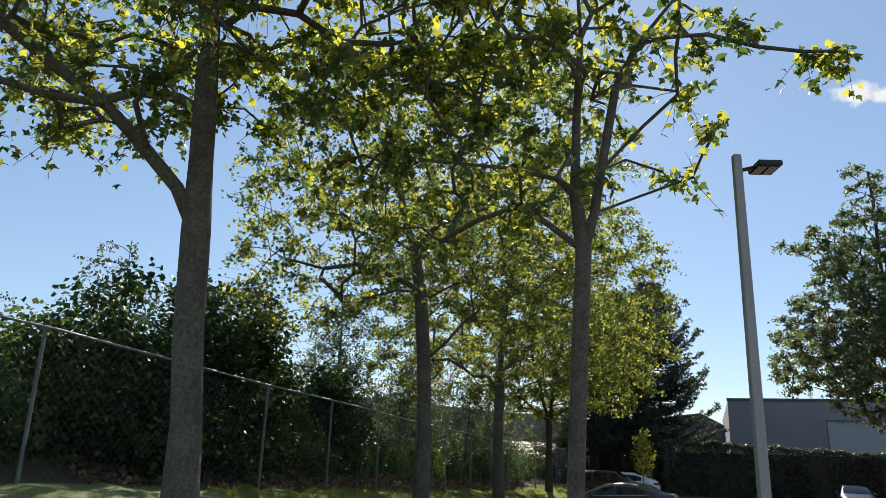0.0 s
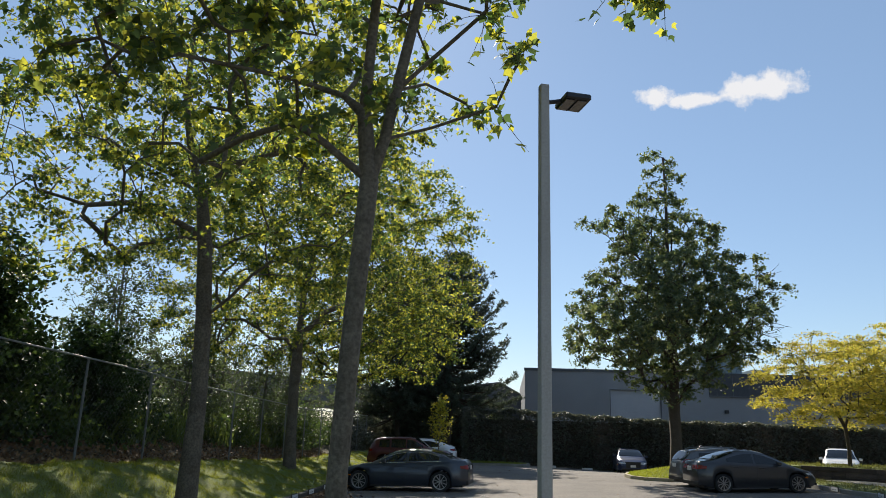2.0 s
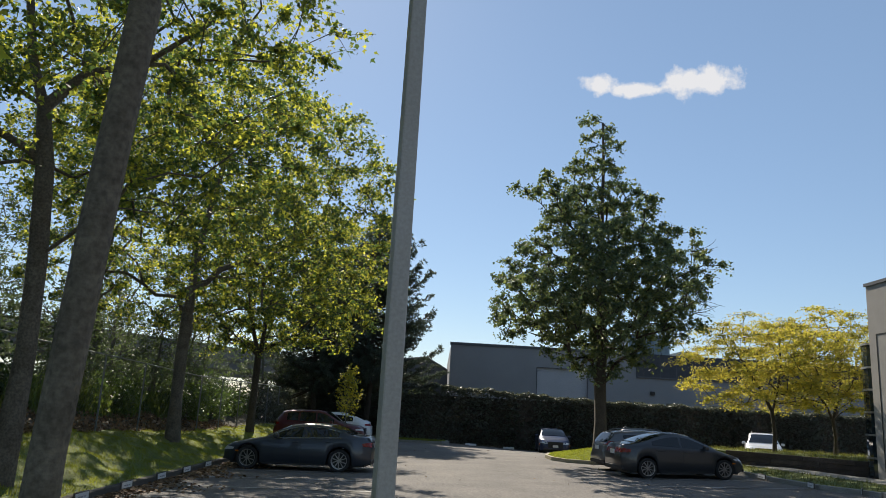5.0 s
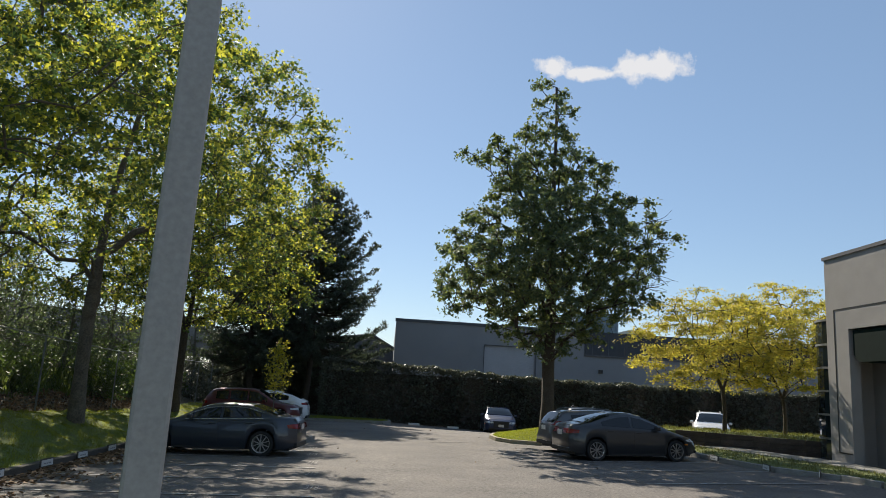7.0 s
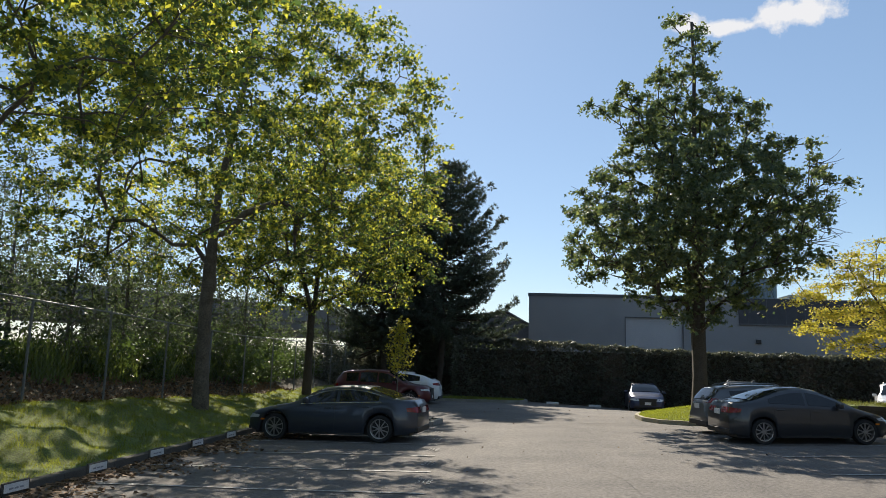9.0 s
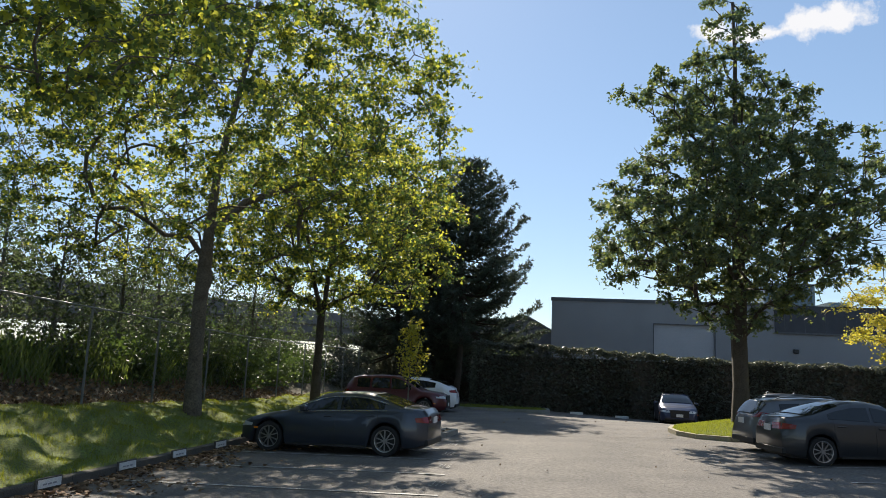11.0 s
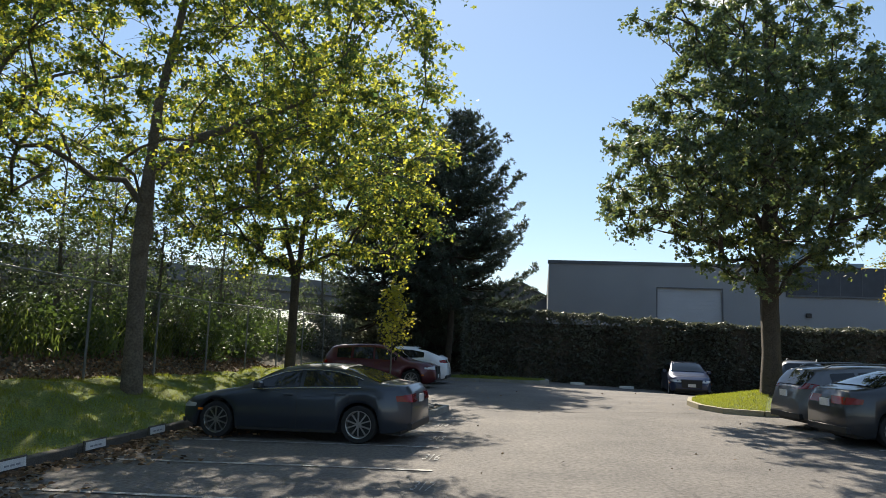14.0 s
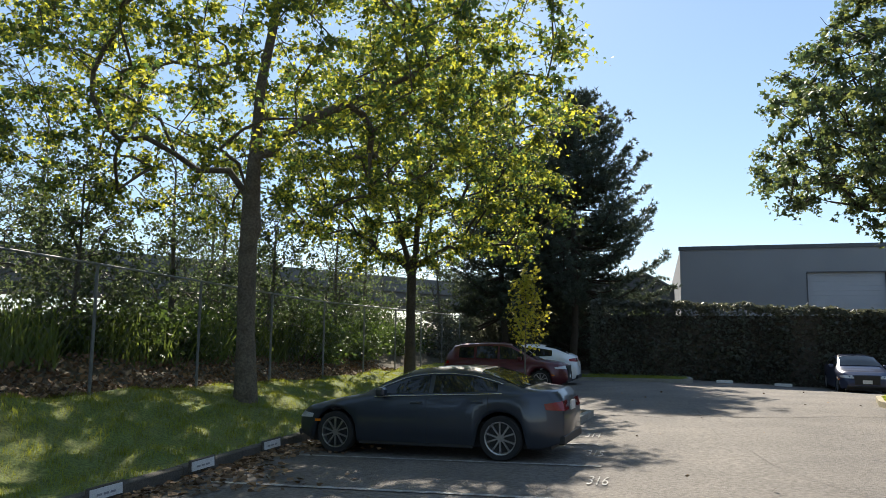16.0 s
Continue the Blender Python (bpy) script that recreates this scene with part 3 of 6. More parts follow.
def wheel_stop(x, y, turn, label="white number plate fixed on a low concrete kerb", category="stall sign"):
    ob = thing("stall_sign", label, category, "stall signs on the kerb", at=pose(x, y, ground_z(x) + 0.05, 0, 0, turn))
    part("backing", boxed(-0.03, -0.3, 0, 0.0, 0.3, 0.16, 0.008), M_OLDKERB, ob)
    bm = bmesh.new()
    v = [bm.verts.new(p) for p in ((0.004, -0.26, 0.01), (0.004, 0.26, 0.01), (-0.006, 0.26, 0.135), (-0.006, -0.26, 0.135))]
    top = [bm.verts.new((q.co.x + 0.012, q.co.y, q.co.z)) for q in v]
    bm.faces.new(top)
    for i in range(4):
        bm.faces.new((v[i], v[(i + 1) % 4], top[(i + 1) % 4], top[i]))
    part("plate", bm, M_WHITE, ob)
    for k in range(3):
        part("lettering_bar", boxed(0.0145, -0.16 + k * 0.11, 0.05, 0.0185, -0.08 + k * 0.11, 0.075), M_FADED, ob)
    return ob


for y in (16.6, 18.9, 21.0, 23.1, 25.0, 26.95):
    wheel_stop(float(kerb_x(y)) + 0.03, y, 0)


# ---- chain-link fence ----
fence = thing("chain_link_fence", "galvanised chain-link fence on top of the grass bank", "fence")
M_POST = material("weathered_post", (0.16, 0.17, 0.165), 0.7, scale=3, fine_amount=0.2)
post_y = [2.0 + 3.05 * k for k in range(17)]
FENCE_H = 2.27
pm = bmesh.new(); rod(pm, (0, 0, -0.15), (0, 0, FENCE_H), 0.03, 8)
first = part("post", pm, M_POST, fence)
first.location = (FENCE_X, post_y[0], fence_z(post_y[0]))
for y in post_y[1:]:
    shared("post", first.data, fence, Matrix.Translation((FENCE_X, y, float(fence_z(y)))))
rail = [(FENCE_X, y, float(fence_z(y)) + FENCE_H) for y in np.linspace(0.5, 51, 40)]
V, F = tubes([(rail, np.full(40, 0.022))], 8)
tr = new("top_rail", mesh_from("top_rail", V, F, M_STEEL, True)); tr.parent = fence
chains = []
for sgn in (1, -1):
    for y in np.arange(0.5, 51, 0.16):
        ys_ = np.array([y, y + sgn * FENCE_H / 2, y + sgn * FENCE_H])
        if ys_.min() < 0.4 or ys_.max() > 51.5:
            continue
        chains.append((np.stack([np.full(3, FENCE_X + 0.035), ys_, fence_z(ys_) + np.array([0.03, FENCE_H / 2, FENCE_H - 0.02])], -1), np.full(3, 0.0012)))
V, F = tubes(chains, 3)
wm = new("wire_mesh", mesh_from("wire_mesh", V, F, M_STEEL)); wm.parent = fence


# ---- lamp post ----
lamp = thing("street_lamp", "tall square beige lamp post with a flat lamp head", "street lamp", at=pose(0.52, 8.78, 0.2, 0, 0, 18))
part("footing", rod(bmesh.new(), (0, 0, -0.2), (0, 0, 0.12), 0.25, 20), M_KERB, lamp)
part("base_plate", boxed(-0.13, -0.13, 0.12, 0.13, 0.13, 0.14, 0.005), M_DARKMETAL, lamp)
bm = bmesh.new()
ring = []
for z, w in ((0.14, 0.062), (5.45, 0.048)):
    ring.append([bm.verts.new((sx * w, sy * w, z)) for sx, sy in ((-1, -1), (1, -1), (1, 1), (-1, 1))])
for i in range(4):
    bm.faces.new((ring[0][i], ring[0][(i + 1) % 4], ring[1][(i + 1) % 4], ring[1][i]))
bm.faces.new(ring[1])
bmesh.ops.bevel(bm, geom=[e for e in bm.edges if abs(e.verts[0].co.z - e.verts[1].co.z) > 1], offset=0.012, segments=2, affect="EDGES", profile=0.5)
part("pole", bm, M_POLE, lamp)
part("bracket", rod(bmesh.new(), (0.04, 0, 5.26), (0.2, 0, 5.3), 0.025, 8), M_DARKMETAL, lamp)
head = part("lamp_head", boxed(0.19, -0.17, 5.27, 0.48, 0.17, 5.34, 0.015), M_DARKMETAL, lamp)
for dx in (0.255, 0.385):
    part("lens", boxed(dx - 0.05, -0.13, 5.258, dx + 0.05, 0.13, 5.268), M_LENS, head)


# ---- plane trees along the bank ----
def ellipsoids(*es, low=-9.0):
    es = [(np.array(c), np.array(r)) for c, r in es]
    def inside(q):
        return q[2] > low and any((((q - c) / r) ** 2).sum() < 1 for c, r in es)
    return inside


def crown_points(seed, n, es, apart, low=-9.0):
    rng = np.random.default_rng(seed)
    lo = np.min([np.array(c) - r for c, r in es], axis=0)
    hi = np.max([np.array(c) + np.array(r) for c, r in es], axis=0)
    return scatter(rng, n, ellipsoids(*es, low=low), lo, hi, apart)


def clear_of_trunk(points, r, top):
    """Leave the lower trunk bare."""
    return points[(np.hypot(points[:, 0], points[:, 1]) > r) | (points[:, 2] > top)]


PLANE = "spreading plane tree with mottled bark and sunlit green leaves"
ROWG = "plane trees along the bank"
# tree with a heavy limb, at the start of the row
b = np.array([-6.36, 8.0, float(bank_z(-6.36, 8.0)) - 0.1])
def rel(*pts):
    return [np.array(p) - b for p in pts]
NEAR = 0.86
stem = rel(tuple(b), (-6.4, 7.98, 2.2), (-6.5, 7.9, 3.4), (-6.56, 7.84, 4.9), (-6.6, 7.8, 5.9), (-6.63, 7.77, 6.7), (-6.72, 7.7, 8.5), (-6.6, 7.8, 10.5), (-6.5, 7.8, 12.0))
limb = rel((-6.8, 7.62, 5.5), (-7.13, 7.33, 5.95), (-7.54, 6.9, 6.5), (-7.94, 6.44, 6.85), (-8.4, 5.8, 7.3), (-8.9, 5.0, 8.3))
limb2 = rel((-6.9, 7.5, 6.85), (-7.3, 7.1, 6.8), (-7.6, 6.75, 6.5), (-8.0, 6.3, 6.45), (-8.35, 5.9, 6.5), (-8.9, 5.1, 7.0))
limb3 = rel((-6.55, 7.85, 8.2), (-6.25, 8.05, 8.6), (-5.7, 8.5, 8.65), (-5.1, 8.85, 8.25), (-4.4, 9.2, 8.3))
es = [((-0.8, -1.2, 8.2), (4.6, 4.2, 3.2)), ((-2.0, -2.0, 6.2), (2.6, 2.4, 1.3)), ((1.8, 1.2, 7.6), (3.2, 2.6, 1.6)), ((-2.4, -2.3, 4.9), (1.5, 1.6, 0.9))]
top_z = b[2]
b = np.array([b[0] * NEAR, b[1] * NEAR, float(bank_z(b[0] * NEAR, b[1] * NEAR)) - 0.1])
lift = np.array([0, 0, 2.03 + (top_z - 2.03) * NEAR - b[2]])
stem, limb, limb2, limb3 = ([q * NEAR + lift for q in run] for run in (stem, limb, limb2, limb3))
stem[0] = np.zeros(3)
tree("plane_tree", "plane tree with a heavy low limb and sunlit green leaves", "tree", 11, b, [(stem, None), (limb, 3, 0.12), (limb2, 5, 0.065), (limb3, 6, 0.065)], crown_points(11, 200, es, 0.78) * NEAR + lift, 0.178, M_PLANE, M_BARK, 27000, 0.108, (0.52, 0.52, 0.36), LEAF_LOBED, group=ROWG, sides=10, power=0.56, twigs=0.8, stout=0.9)

# second in the row
b = np.array([-6.95, 17.9, float(bank_z(-6.95, 17.9)) - 0.1])
stem = rel(tuple(b), (-6.95, 18.0, 2.6), (-7.05, 18.0, 4.4), (-7.2, 17.95, 6.2), (-7.38, 17.85, 7.4), (-7.7, 17.7, 8.4), (-7.95, 17.6, 9.8), (-8.0, 17.6, 12.2))
l1 = rel((-7.5, 17.8, 6.5), (-8.1, 17.5, 6.8), (-8.8, 17.2, 7.0), (-9.6, 16.75, 6.8), (-10.5, 16.2, 7.0))
l2 = rel((-8.0, 17.5, 7.8), (-8.8, 17.2, 8.1), (-9.9, 16.6, 8.8))
l3 = rel((-6.8, 18.1, 8.3), (-5.8, 18.4, 8.7), (-4.6, 18.8, 10.0))
es = [((0.0, 0.0, 9.0), (5.2, 5.0, 3.9)), ((-2.6, -1.0, 6.6), (2.8, 3.0, 1.8)), ((1.8, 0.5, 6.8), (3.0, 3.4, 1.9))]
tree("plane_tree", PLANE, "tree", 12, b, [(stem, None), (l1, 3, 0.085), (l2, 4, 0.07), (l3, 4, 0.08)], clear_of_trunk(crown_points(12, 290, es, 0.98), 1.8, 7.5), 0.19, M_PLANE, M_BARK, 44000, 0.118, (0.66, 0.66, 0.38), LEAF_FAR, group=ROWG, sides=8, power=0.6, twigs=0.25, stout=0.9)

# third, forked, beside the parked saloon
b = np.array([-8.05, 29.4, float(bank_z(-8.05, 29.4)) - 0.1])
stem = rel(tuple(b), (-8.08, 29.35, 1.8), (-8.1, 29.32, 3.4), (-8.07, 29.33, 4.6), (-8.05, 29.35, 5.6), (-8.0, 29.4, 7.2), (-7.8, 29.5, 8.6), (-7.5, 29.5, 10.4), (-7.3, 29.5, 12.4))
burl = [np.array((0.0, -0.04, z - b[2])) for z in (3.75, 3.85, 3.98, 4.12, 4.26, 4.4, 4.5)]
l1 = rel((-7.75, 29.5, 5.7), (-7.27, 29.8, 6.4), (-6.3, 30.2, 6.9), (-5.1, 30.6, 7.5), (-4.0, 30.9, 8.2))
l2 = rel((-8.5, 29.1, 5.25), (-9.0, 28.7, 5.2), (-9.35, 28.4, 5.5), (-9.6, 28.2, 6.2))
# the lobes at the rear and upper left are added to shade the bank
es = [((0.6, 0.0, 8.7), (6.3, 5.6, 4.4)), ((3.6, 0.8, 6.6), (3.6, 3.2, 2.0)), ((-3.0, 0.0, 6.4), (3.0, 3.6, 2.2)), ((1.5, 0.5, 12.0), (3.2, 3.0, 2.2)), ((0.2, 4.2, 7.6), (5.0, 2.6, 2.8)), ((-2.6, 1.8, 5.4), (2.4, 2.6, 1.5)), ((-1.5, 4.4, 6.0), (2.6, 2.2, 1.6)), ((-3.6, 0.5, 9.6), (3.2, 3.6, 2.6)), ((-2.2, 0.5, 12.2), (3.4, 3.2, 2.2))]
tree("plane_tree", "tall forked plane tree shading a parked saloon car", "tree", 13, b, [(stem, None), (l1, 4, 0.125), (l2, 3, 0.075)], clear_of_trunk(clear_of_trunk(crown_points(13, 540, es, 0.98, 4.2), 2.3, 8.8), 1.0, 10.0), 0.2, M_PLANE, M_BARK, 84000, 0.12, (0.68, 0.68, 0.36), LEAF_FAR, group=ROWG, sides=8, power=0.6, twigs=0.25, stout=0.95, extra=[(burl, np.array([0.08, 0.17, 0.2, 0.215, 0.2, 0.16, 0.08]))])

# fourth, with two thin stems
b = np.array([-8.3, 40.5, float(bank_z(-8.3, 40.5)) - 0.1])
stem = rel(tuple(b), (-8.28, 40.46, 2.4), (-8.27, 40.46, 4.0), (-8.6, 40.3, 5.2), (-8.8, 40.3, 6.2), (-9.1, 40.2, 7.4), (-9.2, 40.2, 9.6))
l1 = rel((-8.15, 40.5, 4.6), (-8.1, 40.5, 5.9), (-7.7, 40.6, 7.8), (-7.2, 40.7, 9.8))
es = [((0.2, 0, 8.0), (5.2, 4.8, 4.6)), ((2.6, -0.5, 5.9), (3.2, 2.6, 1.8))]
tree("plane_tree", PLANE, "tree", 14, b, [(stem, None), (l1, 2)], crown_points(14, 230, es, 1.05, 4.1), 0.17, M_PLANE, M_DARKBARK, 46000, 0.13, (0.68, 0.68, 0.36), LEAF_KITE, group=ROWG, sides=7, power=0.42, twigs=0.3)

# the slender one beside the lamp
b = np.array([-1.5, 8.85, float(bank_z(-1.5, 8.85)) - 0.1])
stem = rel(tuple(b), (-1.5, 8.87, 1.6), (-1.43, 8.9, 3.4), (-1.36, 8.9, 4.6), (-1.46, 8.9, 5.4), (-1.42, 8.9, 6.5), (-1.35, 8.92, 7.7), (-1.4, 8.9, 9.4))
l1 = rel((-1.22, 8.93, 5.1), (-1.12, 8.95, 5.7), (-0.9, 8.98, 6.9), (-0.6, 9.0, 7.5), (-0.1, 9.0, 8.1), (0.3, 9.0, 9.2))
l2 = rel((-0.2, 9.0, 7.55), (0.3, 9.0, 7.5), (0.9, 8.98, 7.2), (1.4, 8.9, 7.0), (1.85, 8.85, 6.9))
l3 = rel((-1.7, 8.86, 5.6), (-2.3, 8.7, 5.75), (-2.9, 8.5, 5.8))
es = [((-1.0, 0.2, 7.8), (3.0, 3.0, 2.0)), ((-1.6, 0, 5.8), (1.9, 2.0, 1.2)), ((1.2, 0.2, 6.4), (0.9, 1.2, 1.0)), ((2.6, 0.2, 6.9), (1.0, 1.0, 0.5)), ((1.7, 0.2, 5.9), (0.8, 0.9, 0.7))]
tree("plane_tree", "slender twin-stemmed plane tree beside the lamp post", "tree", 15, b, [(stem, None), (l1, 3, 0.075), (l2, 11, 0.035), (l3, 4, 0.035)], crown_points(15, 140, es, 0.52), 0.105, M_PLANE, M_BARK, 7000, 0.13, (0.46, 0.46, 0.34), LEAF_LOBED, group=ROWG, sides=9, power=0.42, twigs=1.0, tip=0.006)


# ---- large oak on the island ----
b = np.array([7.76, 36.2, ground_z(7.76) + 0.12])
stem = [np.array(p, float) for p in ((0, 0, -0.1), (0.02, 0, 1.5), (0, 0.05, 3.0), (0.05, 0, 5), (0, 0.05, 7), (0.05, 0, 9), (0, 0, 11), (0.05, 0, 13), (0, 0, 15.2))]
def oak_inside(q):
    z = q[2]
    if not 3.4 < z < 15.7:
        return False
    left = np.interp(z, [3.7, 4.5, 5.5, 6.8, 8.1, 9.7, 11, 12.2, 12.8, 13.6, 15, 15.9], [1.5, 2.9, 4.7, 5.7, 4.4, 3.3, 3.2, 3.8, 1.8, 1.4, 1.1, 0.5])
    right = np.interp(z, [3.7, 4.5, 5.5, 7.3, 8.1, 9.5, 10.1, 11, 11.6, 12.3, 13.3, 15, 15.9], [1.4, 2.7, 3.7, 5.2, 5.3, 4.0, 2.7, 3.1, 2.3, 1.2, 1.0, 0.8, 0.4])
    a = math.atan2(q[1], q[0])
    f = 0.5 + 0.5 * math.cos(a)
    prof = (left * (1 - f) + right * f) * (0.9 + 0.12 * math.sin(4 * a + z * 1.7) + 0.08 * math.sin(7 * a - z * 2.6))
    r = math.hypot(q[0], q[1])
    return 0.06 * prof < r < prof
rng = np.random.default_rng(21)
tg = scatter(rng, 580, oak_inside, np.array([-6.6, -6.6, 3.3]), np.array([6.6, 6.6, 15.8]), 0.63)
bare = []
for k in range(18):
    a, z = rng.uniform(-1.1, 1.1) + (math.pi if k % 4 == 0 else 0), rng.uniform(5.0, 9.2)
    r0 = np.interp(z, [5, 7.5, 9.5, 12.5], [3.0, 4.6, 3.6, 1.2]) * (0.85 if k % 4 == 0 else 1.0)
    q, d = np.array([r0 * math.cos(a), r0 * math.sin(a), z]), np.array([math.cos(a), math.sin(a), rng.uniform(-0.1, 0.5)])
    for fork in range(3):
        run, w = [q.copy()], d + rng.normal(size=3) * 0.35
        for step in range(5):
            w = w + rng.normal(size=3) * 0.22
            run.append(run[-1] + w / np.linalg.norm(w) * rng.uniform(0.16, 0.3))
        bare.append((np.array(run), np.linspace(0.016, 0.005, 6)))
tree("oak_tree", "tall conical dark green oak on a kerbed island", "tree", 21, b, [(stem, None)], tg, 0.26, M_OAK, M_DARKBARK, 80000, 0.135, (0.42, 0.42, 0.3), LEAF_FAR, sides=6, power=0.5, up=-0.1, twigs=0.15, stout=0.6, extra=bare, jitter=0.05)


# ---- pines at the end of the lot ----
def pine(seed, x, y, height, spread, low, lean=0.0):
    """A pine: long boughs that sweep out and turn up at the tips, side shoots along them, tufts of needles on the shoots."""
    rng = np.random.default_rng(seed)
    ob = thing("pine_tree", "dark green pine with irregular sweeping boughs", "tree", "pines by the hedge", at=Matrix.Translation((x, y, ground_z(x))))
    def axis(z):
        return np.array([lean * z / height + 0.1 * math.sin(z * 0.7 + seed), 0.08 * math.cos(z * 0.9 + seed), z])
    zs = np.linspace(-0.2, height, 14)
    limbs = [(np.array([axis(z) for z in zs]), 0.23 * (1 - 0.93 * np.linspace(0, 1, 14) ** 1.2))]
    shoots, tuft_at, tuft_dir = [], [], []
    z = low
    while z < height - 0.25:
        g = (z - low) / (height - low)
        a0 = rng.uniform(0, 2 * math.pi)
        whorl = 8 if g < 0.75 else 6
        for k in range(whorl):
            a = a0 + 2 * math.pi * k / whorl + rng.normal() * 0.3
            r = (spread * (1 - g) ** 0.72 + 0.35) * rng.uniform(0.55, 1.15) * (0.85 + 0.25 * math.sin(2.1 * z + seed) * math.sin(a0 + seed))
            rise = rng.uniform(-0.22, 0.12) + 0.55 * g
            out, side = np.array([math.cos(a), math.sin(a), 0]), np.array([-math.sin(a), math.cos(a), 0])
            n = 7
            sway = rng.normal() * 0.12 * r
            run = np.array([axis(z) + out * r * f + side * sway * f * f + np.array([0, 0, rise * r * f + 0.25 * r * max(0, f - 0.55) ** 1.5 * 2 - 0.1 * r * math.sin(math.pi * f)]) for f in np.linspace(0, 1, n)])
            limbs.append((run, np.linspace(0.02 + 0.011 * r, 0.008, n)))
            for f in np.arange(0.28 if g < 0.6 else 0.15, 1.01, 0.2 / max(r, 0.8)):
                p = run[0] + (np.array([np.interp(f, np.linspace(0, 1, n), run[:, c]) for c in range(3)]) - run[0])
                for sg in (-1, 1):
                    if rng.random() < 0.2:
                        continue
                    w = out * rng.uniform(0.35, 0.9) + side * sg * rng.uniform(0.4, 1.0) + np.array([0, 0, rng.uniform(0.0, 0.55)])
                    w /= np.linalg.norm(w)
                    m = (0.5 + 0.45 * (1 - f)) * min(1.0, 0.45 + r / 4) * rng.uniform(0.6, 1.25)
                    shoots.append((np.array([p, p + w * m]), np.array([0.008, 0.004])))
                    for h in (0.3, 0.5, 0.7, 0.9, 1.05):
                        tuft_at.append(p + w * m * h + rng.normal(size=3) * 0.06); tuft_dir.append(w)
        z += rng.uniform(0.36, 0.64)
    V, F = tubes(limbs, 6)
    V2, F2 = tubes(shoots, 3)
    tr = new("trunk", mesh_from("trunk", np.concatenate([V, V2]), np.concatenate([F, F2 + len(V)]), M_DARKBARK, True)); tr.parent = ob
    C, D = np.repeat(np.array(tuft_at), 10, axis=0), np.repeat(np.array(tuft_dir), 10, axis=0)
    w = D * 0.75 + rng.normal(size=C.shape) * 0.6 + np.array([0, 0, 0.25])
    w /= np.linalg.norm(w, axis=1, keepdims=True)
    u = np.cross(w, rng.normal(size=C.shape)); u /= np.linalg.norm(u, axis=1, keepdims=True) + 1e-9
    ln_ = rng.uniform(0.14, 0.27, (len(C), 1))
    V = np.stack([C - u * 0.026, C + u * 0.026, C + w * ln_], 1).reshape(-1, 3)
    cr_ = new("crown", mesh_from("crown", V, np.arange(len(C) * 3).reshape(-1, 3), M_PINE)); cr_.parent = ob
    return ob


pine(31, -4.15, 54.4, 14.9, 5.7, 4.2, 0.4)
pine(32, -7.7, 54.0, 13.2, 3.9, 3.0, -0.2)
pine(33, -6.2, 57.5, 13.4, 4.2, 2.0, 0.1)


# ---- yellow locust trees ----
def locust(seed, x, y, height, r, fork):
    rng = np.random.default_rng(seed)
    base = np.array([x, y, 0.75])
    stem = [np.array(p, float) for p in ((0, 0, -0.2), (0.05, 0, 0.9), (0.0, 0.05, fork), (0.3, 0.1, fork + 0.9), (0.5, 0.1, fork + 2.0), (0.5, 0.2, height - 0.9))]
    l1 = [np.array(p, float) for p in ((-0.35, 0, fork + 0.7), (-0.9, 0.1, fork + 1.6), (-1.4, 0.1, fork + 2.4))]
    def inside(q):
        f = (q[2] - 2.0) / (height - 2.0)
        if not 0 < f < 1:
            return False
        rr = r * (0.75 + 0.35 * math.sin(f * 2.6)) * (1 + 0.15 * math.sin(4 * math.atan2(q[1], q[0]) + seed)) * (1 if f < 0.75 else (1 - (f - 0.75) * 2.2))
        return math.hypot(q[0], q[1]) < rr and (f > 0.25 or math.hypot(q[0], q[1]) > rr * 0.45)
    tg = scatter(rng, 125, inside, np.array([-r * 1.3, -r * 1.3, 2.0]), np.array([r * 1.3, r * 1.3, height]), 0.72)
    return tree("locust_tree", "yellow-leaved honey locust in a raised bed", "tree", seed, base, [(stem, None), (l1, 2)], tg, 0.08, M_LOCUST, M_DARKBARK, 27000, 0.092, (0.72, 0.72, 0.17), LEAF_KITE, droop=0.3, sides=6, power=0.45, group="yellow locust trees", up=0.1, twigs=0.3)


locust(41, 15.3, 36.4, 6.1, 3.1, 1.9)
locust(42, 18.2, 36.9, 6.6, 3.2, 1.7)

# ---- staked sapling on the small island ----
b = np.array([-2.68, 32.15, ground_z(-2.68) + 0.1])
rng = np.random.default_rng(51)
sap = thing("sapling", "young tree with thin stem and yellow-green leaves", "sapling", at=pose(*b))
chains = [([(0, 0, -0.1), (0.02, 0, 1.0), (0.03, 0, 2.0), (0.05, 0.01, 3.35)], [0.03, 0.024, 0.016, 0.004])]
spots = [np.array((0.04, 0, z)) for z in rng.uniform(1.6, 3.4, 90)]
for k in range(30):
    z, a = 1.25 + 1.75 * k / 30, 2.4 * k + rng.normal() * 0.2
    reach = 0.62 * (1 - 0.6 * k / 30) * rng.uniform(0.7, 1.15)
    run = [np.array((0.03 + reach * f ** 0.8 * math.cos(a), reach * f ** 0.8 * math.sin(a), z + reach * 1.35 * f ** 1.2)) for f in (0, 0.35, 0.7, 1.0)]
    chains.append((run, [0.007, 0.005, 0.004, 0.002]))
    for f in rng.uniform(0.25, 1.05, 34):
        spots.append(run[0] + (run[3] - run[0]) * f + rng.normal(size=3) * 0.045)
V, F = tubes(chains, 6)
stem_ob = new("trunk", mesh_from("trunk", V, F, M_GREYBARK, True)); stem_ob.parent = sap
V, F = leaves(rng, np.array(spots), 0.085, LEAF_KITE, droop=-0.3)
